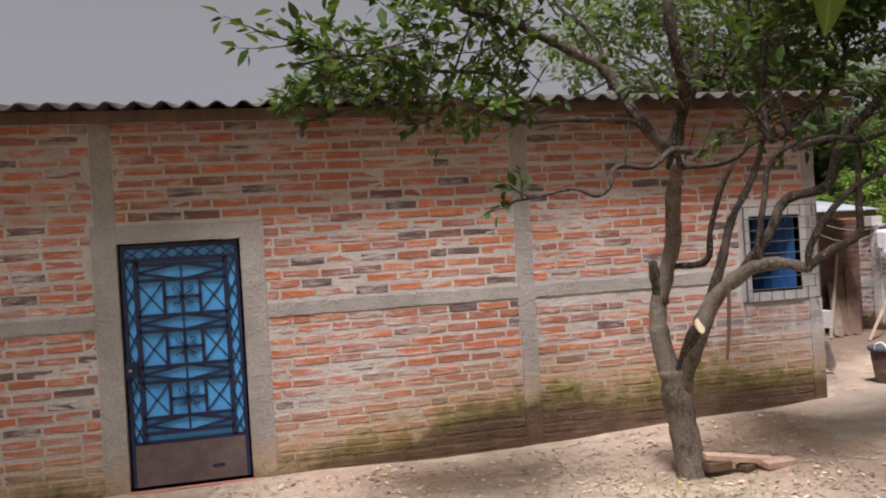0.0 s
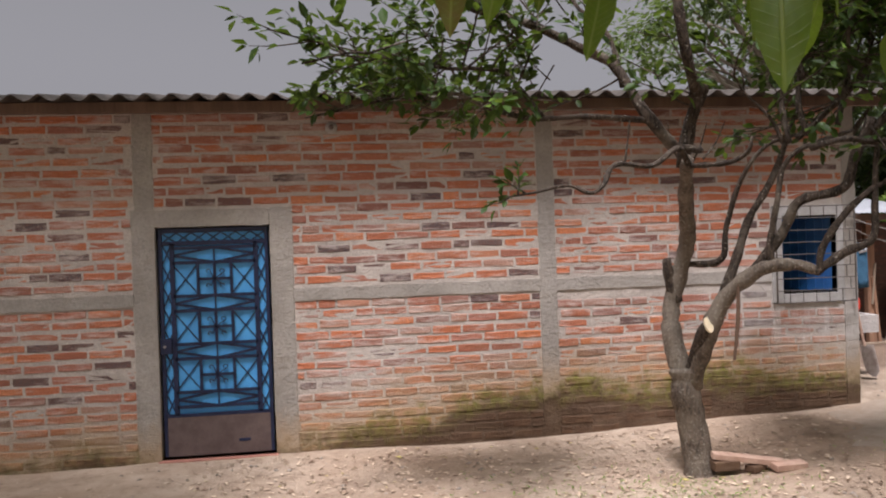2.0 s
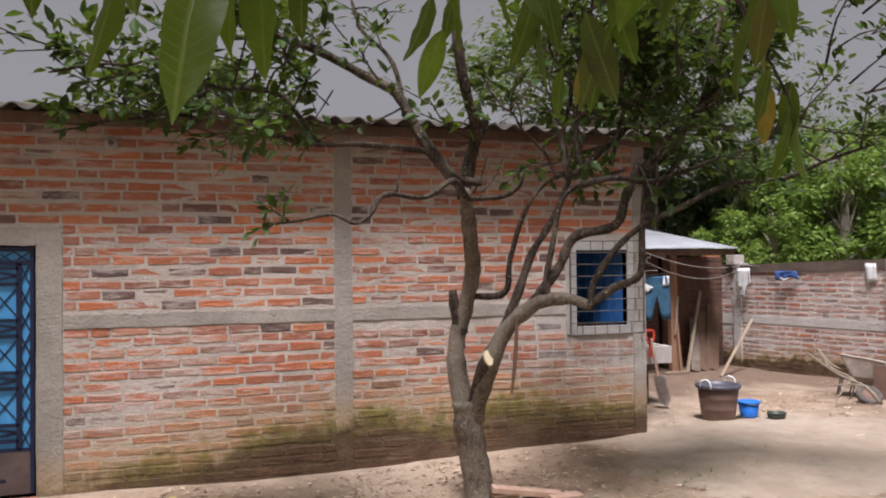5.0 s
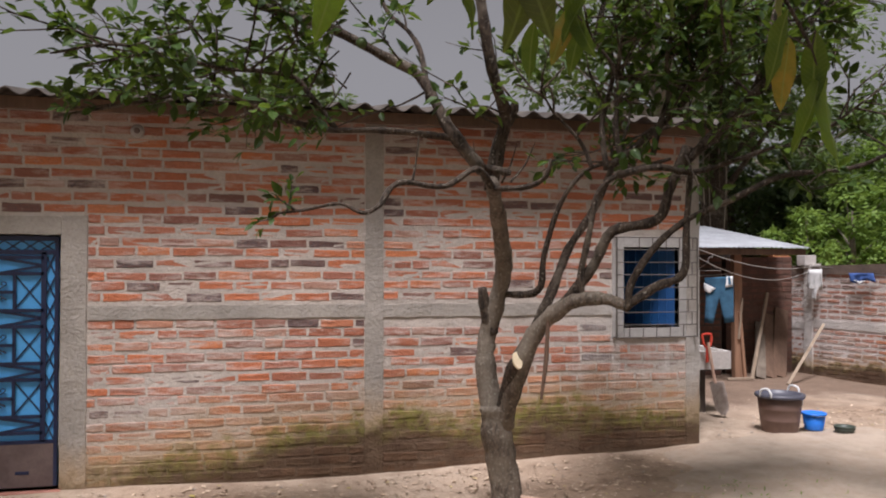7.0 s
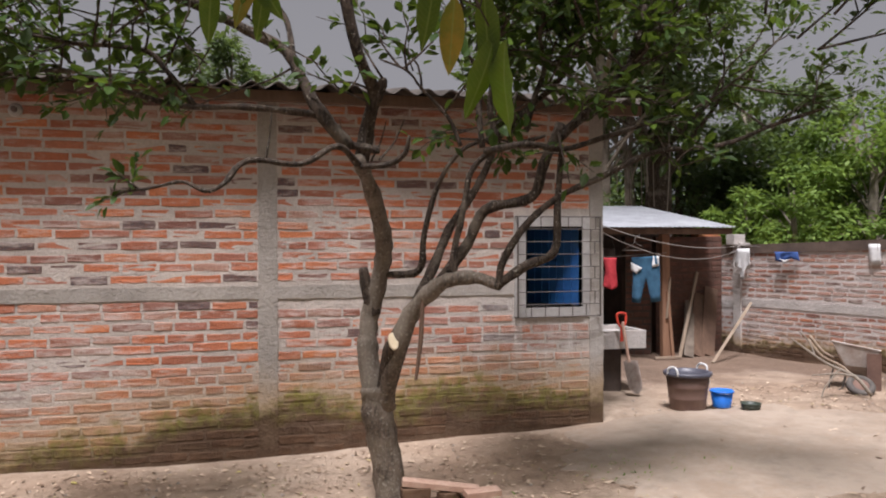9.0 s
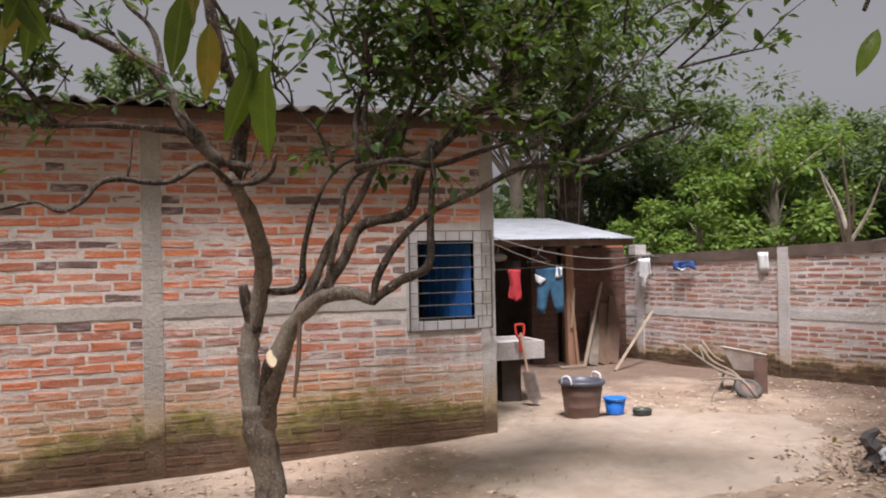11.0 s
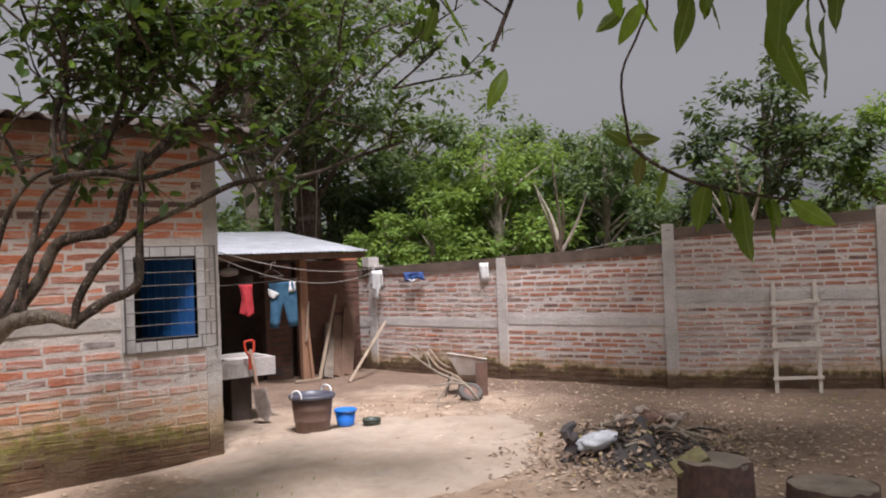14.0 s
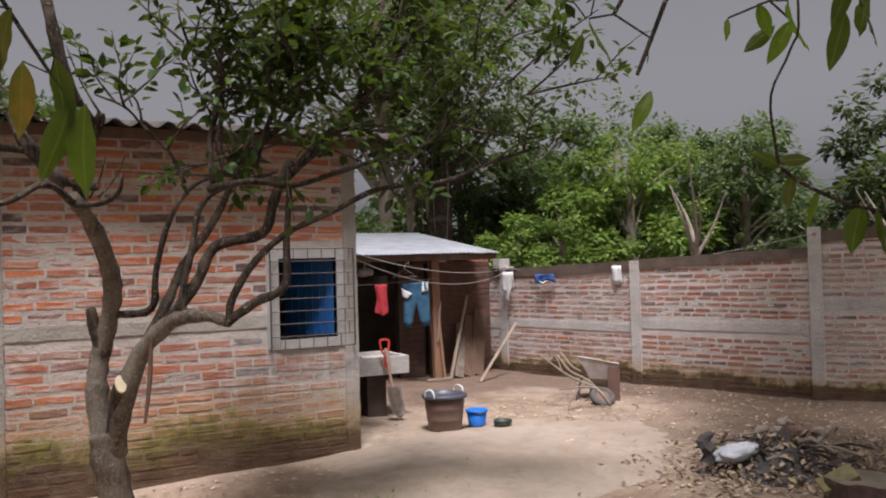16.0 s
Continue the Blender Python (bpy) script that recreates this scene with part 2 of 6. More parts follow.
M_LEAF_CITRUS = leaf_material("citrus_leaf", (0.014, 0.030, 0.009), (0.058, 0.11, 0.022), 0.28, (0.12, 0.20, 0.03), 0.07)
M_LEAF_MANGO = leaf_material("mango_leaf", (0.05, 0.10, 0.02), (0.13, 0.24, 0.03), 0.5, (0.42, 0.26, 0.05), 0.06)
M_LEAF_FAR = leaf_material("woodland_leaf", (0.065, 0.10, 0.048), (0.155, 0.21, 0.09), 0.35)
M_LEAF_BRIGHT = leaf_material("bright_leaf", (0.12, 0.20, 0.045), (0.24, 0.34, 0.08), 0.4)
# darker copy of the woodland leaf, shade put into its colour
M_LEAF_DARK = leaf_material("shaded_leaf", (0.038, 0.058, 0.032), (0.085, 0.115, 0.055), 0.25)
M_LEAF_DRY = leaf_material("dry_leaf", (0.09, 0.055, 0.04), (0.50, 0.37, 0.27), 0.04, (0.42, 0.36, 0.13), 0.03)


def ground_material():
    n = Nodes("trodden_earth")
    broad, mid, fine = n.noise(0.55, 5, 0.65), n.noise(3.2, 5, 0.7), n.noise(36, 4, 0.7)
    c = n.mix(n.ramp(broad, 0.36, 0.64), (0.34, 0.245, 0.175), (0.46, 0.365, 0.28))
    c = n.mix(n.ramp(mid, 0.46, 0.72, 0.0, 0.65), c, (0.17, 0.115, 0.08))
    # tree shade coloured in round the rubbish heap; darker under the far wall
    east = n.calc("ADD", n.axis(0), n.calc("MULTIPLY", n.axis(1), -0.55))
    dark_earth = n.ramp(n.calc("ADD", east, n.ramp(n.noise(0.9, 5, 0.65), 0.3, 0.7, -1.0, 1.0)), 4.3, 6.2, 0.0, 0.85)
    strip = n.calc("ADD", n.axis(0), n.calc("MULTIPLY", n.axis(1), 0.32))
    strip = n.calc("ADD", strip, n.ramp(n.noise(1.6, 5, 0.65), 0.3, 0.7, -0.5, 0.5))
    foot = n.calc("MAXIMUM", n.ramp(strip, 11.9, 12.7, 0.0, 0.9), n.ramp(n.calc("ADD", n.axis(1), n.ramp(n.noise(1.3, 5, 0.65), 0.3, 0.7, -0.5, 0.5)), 8.9, 9.8, 0.0, 0.9))
    dark_earth = n.calc("MAXIMUM", dark_earth, foot)
    c = n.mix(dark_earth, c, n.mix(n.ramp(mid, 0.35, 0.65), (0.105, 0.068, 0.048), (0.19, 0.128, 0.092)))
    c = n.mix(n.ramp(fine, 0.52, 0.78, 0.0, 0.5), c, (0.42, 0.33, 0.25))
    c = n.mix(n.ramp(n.noise(14, 3, 0.7), 0.55, 0.75, 0.0, 0.5), c, (0.12, 0.08, 0.055))
    n.bump(n.calc("ADD", n.calc("MULTIPLY", mid, 2.0), fine), 0.7, 0.02)
    return n.done(c, 0.95, 0, 0.2)


M_EARTH = ground_material()


def slab_material():
    n = Nodes("dusty_cement_patch")
    broad, fine = n.noise(1.3, 6, 0.7), n.noise(30, 4, 0.7)
    c = n.mix(n.ramp(broad, 0.4, 0.6), (0.42, 0.335, 0.262), (0.34, 0.258, 0.193))
    c = n.mix(n.ramp(n.noise(5, 5, 0.7), 0.5, 0.7, 0.0, 0.7), c, (0.27, 0.22, 0.17))
    c = n.mix(n.ramp(fine, 0.45, 0.75, 0.0, 0.5), c, (0.38, 0.33, 0.28))
    n.bump(n.calc("ADD", fine, broad), 0.6, 0.012)
    return n.done(c, n.ramp(broad, 0.35, 0.65, 0.6, 0.95), 0, 0.3)


M_SLAB = slab_material()
M_COPING = simple("dark_stained_coping", (0.16, 0.115, 0.09), (0.09, 0.065, 0.052), 5, 0.95, 0, 40, 0.5)
M_GREYWOOD = simple("grey_weathered_wood", (0.19, 0.155, 0.12), (0.12, 0.092, 0.07), 7, 0.9, 0, 40, 0.5)
M_LADDER = simple("pale_grey_ladder_wood", (0.56, 0.50, 0.44), (0.42, 0.36, 0.30), 7, 0.9, 0, 40, 0.4)


# ---- building helpers ----
def part(name, bm, material, parent=None, label="", smooth=False, at=None):
    """Links a bmesh as one mesh object, under a thing or a part if given."""
    me = bpy.data.meshes.new(name)
    bm.to_mesh(me)
    bm.free()
    me.materials.append(material)
    if smooth:
        me.polygons.foreach_set("use_smooth", [True] * len(me.polygons))
    ob = new(name, me)
    if at is not None:
        ob.matrix_basis = at
    if parent:
        ob.parent = parent
    if label:
        tagged(ob, label)
    return ob


def shape(name, verts, faces, material, parent=None, label="", smooth=False, at=None):
    """Links vertices and faces as one mesh object."""
    me = bpy.data.meshes.new(name)
    me.from_pydata(verts, [], faces)
    me.materials.append(material)
    if smooth:
        me.polygons.foreach_set("use_smooth", [True] * len(me.polygons))
    ob = new(name, me)
    if at is not None:
        ob.matrix_basis = at
    if parent:
        ob.parent = parent
    if label:
        tagged(ob, label)
    return ob


def thing(name, label, category, m=None, group="", kind=""):
    ob = new(name)
    ob.empty_display_size = 0.1
    if m is not None:
        ob.matrix_basis = m
    return tagged(ob, label, category, group, kind)


def box(x0, x1, y0, y1, z0, z1, bevel=0.0, bm=None):
    made = bm or bmesh.new()
    vs = [made.verts.new((x, y, z)) for x in (x0, x1) for y in (y0, y1) for z in (z0, z1)]
    fs = [made.faces.new([vs[i] for i in q]) for q in ((0, 1, 3, 2), (4, 6, 7, 5), (0, 4, 5, 1), (2, 3, 7, 6), (0, 2, 6, 4), (1, 5, 7, 3))]
    if bevel:
        edges = list({e for f in fs for e in f.edges})
        bmesh.ops.bevel(made, geom=edges, offset=bevel, segments=2, affect="EDGES", profile=0.6)
    return made


def smooth_path(pts, radii, steps):
    """Catmull-Rom through the points."""
    p = [Vector(q) for q in pts]
    p = [2 * p[0] - p[1]] + p + [2 * p[-1] - p[-2]]
    out, rad = [], []
    for i in range(1, len(p) - 2):
        for k in range(steps):
            u = k / steps
            a, b, c, d = p[i - 1:i + 3]
            out.append(0.5 * ((2 * b) + (c - a) * u + (2 * a - 5 * b + 4 * c - d) * u * u + (3 * b - a - 3 * c + d) * u ** 3))
            rad.append(radii[i - 1] * (1 - u) + radii[i] * u)
    return out + [p[-2]], rad + [radii[-1]]


def tube(pts, radii, sides=8, steps=1, bm=None, rough=0.0, seed=0, cap=True):
    """A tapered pipe along points."""
    made = bm or bmesh.new()
    rng = random.Random(seed)
    if not hasattr(radii, "__len__"):
        radii = [radii] * len(pts)
    path, rad = smooth_path(pts, radii, steps) if steps > 1 else ([Vector(q) for q in pts], list(radii))
    side = None
    rings = []
    for i, c in enumerate(path):
        d = (path[min(i + 1, len(path) - 1)] - path[max(i - 1, 0)]).normalized()
        if side is None:
            side = d.orthogonal().normalized()
        side = (side - d * side.dot(d)).normalized()
        other = d.cross(side)
        ring = []
        for k in range(sides):
            a = 2 * math.pi * k / sides
            r = rad[i] * (1 + rough * rng.uniform(-1, 1))
            ring.append(made.verts.new(c + side * (r * math.cos(a)) + other * (r * math.sin(a))))
        rings.append(ring)
    for a, b in zip(rings, rings[1:]):
        for k in range(sides):
            made.faces.new((a[k], a[(k + 1) % sides], b[(k + 1) % sides], b[k]))
    if cap:
        made.faces.new(rings[0][::-1]), made.faces.new(rings[-1])
    return made


def lathe(profile, sides=28, bm=None):
    """A turned shape from (radius, height) pairs."""
    made = bm or bmesh.new()
    rings = [[made.verts.new((r * math.cos(2 * math.pi * k / sides), r * math.sin(2 * math.pi * k / sides), z)) for k in range(sides)] for r, z in profile]
    for a, b in zip(rings, rings[1:]):
        for k in range(sides):
            made.faces.new((a[k], a[(k + 1) % sides], b[(k + 1) % sides], b[k]))
    if profile[0][0] > 0.001:
        made.faces.new(rings[0][::-1])
    if profile[-1][0] > 0.001:
        made.faces.new(rings[-1])
    return made


def plank(p, q, width, thick, side=(0, 0, 1), bevel=0.004):
    """A board from p to q, its width along side."""
    p, q = Vector(p), Vector(q)
    d = (q - p).normalized()
    w = Vector(side)
    w = (w - d * w.dot(d)).normalized()
    n = d.cross(w)
    bm = box(0, (q - p).length, -width / 2, width / 2, -thick / 2, thick / 2, bevel)
    bmesh.ops.transform(bm, matrix=Matrix((d, w, n)).transposed().to_4x4(), verts=bm.verts)
    bmesh.ops.translate(bm, vec=p, verts=bm.verts)
    return bm


def bar(p, q, r, sides=6):
    return tube([p, q], [r, r], sides)


def leaves(name, spots, material, parent, label="", fold=0.25, wide=0.42):
    """One mesh of many leaves; a spot is (base, direction, normal, length)."""
    verts, faces = [], []
    for base, d, up, length in spots:
        d = Vector(d).normalized()
        s = d.cross(Vector(up))
        s = s.normalized() if s.length > 1e-4 else d.orthogonal().normalized()
        n = s.cross(d)
        w = length * wide * 0.5
        i = len(verts)
        b = Vector(base)
        m1, m2 = b + d * (length * 0.38) - n * (fold * w * 0.4), b + d * (length * 0.72) - n * (fold * w * 0.8)
        tip = b + d * length - n * (length * 0.12)
        verts += [b, m1 + s * w + n * (fold * w), m1, m1 - s * w + n * (fold * w), m2 + s * (w * 0.72) + n * (fold * w * 0.3), m2, m2 - s * (w * 0.72) + n * (fold * w * 0.3), tip]
        faces += [(i, i + 2, i + 1), (i, i + 3, i + 2), (i + 1, i + 2, i + 5, i + 4), (i + 2, i + 3, i + 6, i + 5), (i + 4, i + 5, i + 7), (i + 5, i + 6, i + 7)]
    return shape(name, verts, faces, material, parent, label)


# ---- ground ----
def ground_z(x, y):
    rise = 0.13 * min(1, max(0, (x - 2.5) / 3.5)) + 0.10 * math.exp(-((x - 0.8) ** 2 + y * y) / 9)
    near = max(0, 1 - math.hypot(x - 5, y - 5) / 60)
    rise -= 0.05 * math.exp(-((x - 3.5) ** 2 + (y - 6.05) ** 2) / 1.2)
    bumps = 0.030 * noise.noise((x * 0.9, y * 0.9, 1)) + 0.014 * noise.noise((x * 3.1, y * 3.1, 5))
    return (rise + bumps) * near


def spread(lo, hi, step, far):
    out = [lo + i * step for i in range(int((hi - lo) / step) + 1)]
    grow = step
    a, b = lo, out[-1]
    left, right = [], []
    while b < far:
        grow *= 1.5
        a, b = a - grow, b + grow
        left.append(a), right.append(b)
    return left[::-1] + out + right


def build_ground():
    xs, ys = spread(-5, 15, 0.14, 700), spread(-3, 13, 0.14, 700)
    verts = [(x, y, ground_z(x, y)) for y in ys for x in xs]
    w = len(xs)
    faces = [(j * w + i, j * w + i + 1, (j + 1) * w + i + 1, (j + 1) * w + i) for j in range(len(ys) - 1) for i in range(w - 1)]
    tagged(shape("ground", verts, faces, M_EARTH, smooth=True), "trodden brown earth yard with scattered leaves", "ground", kind="structure")


build_ground()


def build_patch():
    """A worn cement patch with a broken edge, a little proud of the earth."""
    rng = random.Random(4)
    verts, faces, rings, n = [], [], 9, 72
    for k in range(rings + 1):
        for i in range(n):
            a = 2 * math.pi * i / n
            e = 1 + 0.28 * noise.noise((math.cos(a) * 1.9, math.sin(a) * 1.9, 3)) + 0.13 * noise.noise((math.cos(a) * 7, math.sin(a) * 7, 9))
            r = e * k / rings
            x, y = 6.75 + 1.95 * r * math.cos(a) + 0.5 * r * math.sin(a), 6.35 + 1.45 * r * math.sin(a)
            x, y = x, min(y, 8.6)
            lift = 0.016 if k < rings else -0.02
            verts.append((x, y, ground_z(x, y) + lift + rng.uniform(-0.002, 0.002)))
    for k in range(rings):
        for i in range(n):
            faces.append((k * n + i, k * n + (i + 1) % n, (k + 1) * n + (i + 1) % n, (k + 1) * n + i))
    tagged(shape("pavement", verts, faces, M_SLAB, smooth=True), "worn pale cement patch with a broken edge", "pavement", kind="structure")


build_patch()


# ---- house ----
WALL_Y, HOUSE_L, HOUSE_R, EAVE = 7.4, -4.6, 5.78, 3.02
DOOR = (-0.74, 0.226, 0.02, 2.02)
WIN = (5.02, 5.58, 1.21, 1.955)


def slab_with_openings(name, m, length, z0, z1, thick, openings, material, label, start=0.0):
    """A wall body as butted blocks round its openings; local x along it, its face at y = 0."""
    bm = bmesh.new()
    x = start
    for a, b, lo, hi in sorted(openings):
        box(x, a, 0, thick, z0, z1, bm=bm)
        if lo > z0:
            box(a, b, 0, thick, z0, lo, bm=bm)
        if hi < z1:
            box(a, b, 0, thick, hi, z1, bm=bm)
        x = b
    box(x, length, 0, thick, z0, z1, bm=bm)
    return tagged(part(name, bm, material, at=m), label, "wall", kind="structure")


house_m = Matrix.Translation((0, WALL_Y, 0))
wall_front = slab_with_openings("wall_south", house_m, HOUSE_R, -0.3, EAVE, 0.15, [DOOR, WIN], M_MORTAR,
                                "house wall of orange bricks with mossy damp foot", HOUSE_L)
slab = box(HOUSE_R - 0.15, HOUSE_R, WALL_Y + 0.15, 12.2, -0.3, EAVE)
tagged(part("wall_east", slab, M_MORTAR), "side wall of the brick house", "wall", kind="structure")
tagged(part("wall_west", box(HOUSE_L, HOUSE_L + 0.15, WALL_Y + 0.15, 12.2, -0.3, EAVE), M_MORTAR), "far side wall of the brick house", "wall", kind="structure")
tagged(part("wall_north", box(HOUSE_L + 0.15, HOUSE_R - 0.15, 12.05, 12.2, -0.3, EAVE), M_MORTAR), "back wall of the brick house", "wall", kind="structure")
tagged(part("floor", box(HOUSE_L + 0.15, HOUSE_R - 0.15, WALL_Y + 0.15, 12.05, -0.3, 0.01), M_CONCRETE), "dark cement floor inside the house", "floor", kind="structure")
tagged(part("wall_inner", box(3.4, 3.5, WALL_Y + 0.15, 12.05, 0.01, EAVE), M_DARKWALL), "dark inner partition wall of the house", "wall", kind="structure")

# concrete columns, tie beams and the door's surround, a few millimetres proud
for x0, x1, z0, z1, name, label in (
        (-0.93, DOOR[0], -0.2, 2.17, "door_jamb", "rough grey concrete door jamb"),
        (DOOR[1], 0.42, -0.2, 2.17, "door_jamb", "rough grey concrete door jamb"),
        (DOOR[0], DOOR[1], DOOR[3], 2.165, "door_lintel", "rough grey concrete lintel over the door"),
        (-0.9, -0.74, 2.172, EAVE, "column", "rough concrete column let into the brick wall"),
        (2.635, 2.79, -0.2, EAVE, "column", "rough concrete column let into the brick wall"),
        (5.655, HOUSE_R + 0.008, -0.2, EAVE, "column", "rough concrete corner column of the house"),
        (HOUSE_L, -0.932, 1.345, 1.453, "tie_beam", "narrow concrete band across the brick wall"),
        (0.422, 2.633, 1.345, 1.453, "tie_beam", "narrow concrete band across the brick wall"),
        (2.792, 4.90, 1.34, 1.45, "tie_beam", "narrow concrete band across the brick wall")):
    b = bmesh.new()
    n = max(1, int(max(x1 - x0, z1 - z0) / 0.12))
    rng = random.Random(hash((round(x0 * 100), round(z0 * 100))) % 1000)
    box(x0, x1, WALL_Y - 0.010, WALL_Y + 0.02, z0, z1, bm=b)
    bmesh.ops.subdivide_edges(b, edges=[e for e in b.edges if e.calc_length() > 0.3], cuts=n, use_grid_fill=True)
    for v in b.verts:
        if v.co.y < WALL_Y:
            v.co.y += rng.uniform(-0.003, 0.003)
        if z1 - z0 > x1 - x0:
            v.co.x += rng.uniform(-0.005, 0.005)
        else:
            v.co.z += rng.uniform(-0.005, 0.005)
    tagged(part(name, b, M_CONCRETE), label, "concrete trim", kind="structure")
side_post = box(HOUSE_R, HOUSE_R + 0.01, WALL_Y - 0.004, WALL_Y + 0.16, -0.2, EAVE)
tagged(part("column", side_post, M_CONCRETE), "return face of the concrete corner column", "concrete trim", kind="structure")
tagged(part("threshold", box(DOOR[0] - 0.02, DOOR[1] + 0.02, WALL_Y - 0.06, WALL_Y + 0.15, -0.1, 0.02, 0.006), simple("red_cement", (0.40, 0.17, 0.12), (0.30, 0.13, 0.10), 6, 0.8)),
       "reddish cement threshold of the door", "threshold", kind="structure")


def corrugated(name, x0, x1, front, back, pitch, height, thick, material, label, category, kind="", cut=1):
    """A sheet whose waves run from front (y, z) to back (y, z)."""
    per, verts, faces = 8, [], []
    n = int((x1 - x0) / pitch * per)
    rng = random.Random(7)
    rows = []
    for s in range(cut + 1):
        u = s / cut
        y, z = front[0] + (back[0] - front[0]) * u, front[1] + (back[1] - front[1]) * u
        for lay in (0, 1):
            row = []
            for i in range(n + 1):
                x = x0 + (x1 - x0) * i / n
                c = math.cos(2 * math.pi * (x - x0) / pitch)
                row.append(len(verts))
                sheet = int((x - x0) / (pitch * 4.6))
                drop = 0.012 * noise.noise((sheet * 3.7, 1, 2)) if s == 0 else 0
                verts.append((x, y + drop * 3, z + height * 0.5 * (c if c > 0 else c * 0.75) + drop - thick * lay + rng.uniform(-0.002, 0.002)))
            rows.append(row)
    for s in range(cut):
        a, b, c, d = rows[2 * s], rows[2 * s + 1], rows[2 * s + 2], rows[2 * s + 3]
        for i in range(n):
            faces += [(a[i], a[i + 1], c[i + 1], c[i]), (b[i], d[i], d[i + 1], b[i + 1])]
    a, b = rows[0], rows[1]
    faces += [(a[i], b[i], b[i + 1], a[i + 1]) for i in range(n)]
    a, b = rows[-2], rows[-1]
    faces += [(a[i], a[i + 1], b[i + 1], b[i]) for i in range(n)]
    return tagged(shape(name, verts, faces, material, smooth=True), label, category, kind=kind)


corrugated("roof", HOUSE_L - 0.2, 6.12, (7.02, 3.075), (12.4, 3.95), 0.205, 0.062, 0.012, M_ROOF, "dark weathered corrugated fibre cement roof", "roof", "structure", 6)
for y in (7.16, 9.6, 12.0):
    z = 3.075 + (y - 7.02) * 0.1627 - 0.065
    tagged(part("purlin", box(HOUSE_L, 6.05, y - 0.03, y + 0.03, z - 0.07, z + 0.02, 0.004), M_WOOD), "dark wooden purlin under the roof sheets", "beam", kind="structure")
# gable infill above the side wall
gable = [(HOUSE_R - 0.15, WALL_Y + 0.15, EAVE), (HOUSE_R - 0.15, 12.2, EAVE), (HOUSE_R - 0.15, 12.2, 3.85), (HOUSE_R - 0.15, WALL_Y + 0.15, 3.10)]
gable += [(x + 0.15, y, z) for x, y, z in gable]
tagged(shape("wall_gable", gable, [(0, 1, 2, 3), (7, 6, 5, 4), (0, 4, 5, 1), (1, 5, 6, 2), (2, 6, 7, 3), (3, 7, 4, 0)], M_MORTAR), "plain gable above the side wall", "wall", kind="structure")
gable2 = [(x - (HOUSE_R - HOUSE_L) + 0.15, y, z) for x, y, z in gable]
tagged(shape("wall_gable", gable2, [(0, 1, 2, 3), (7, 6, 5, 4), (0, 4, 5, 1), (1, 5, 6, 2), (2, 6, 7, 3), (3, 7, 4, 0)], M_MORTAR), "plain gable above the far side wall", "wall", kind="structure")


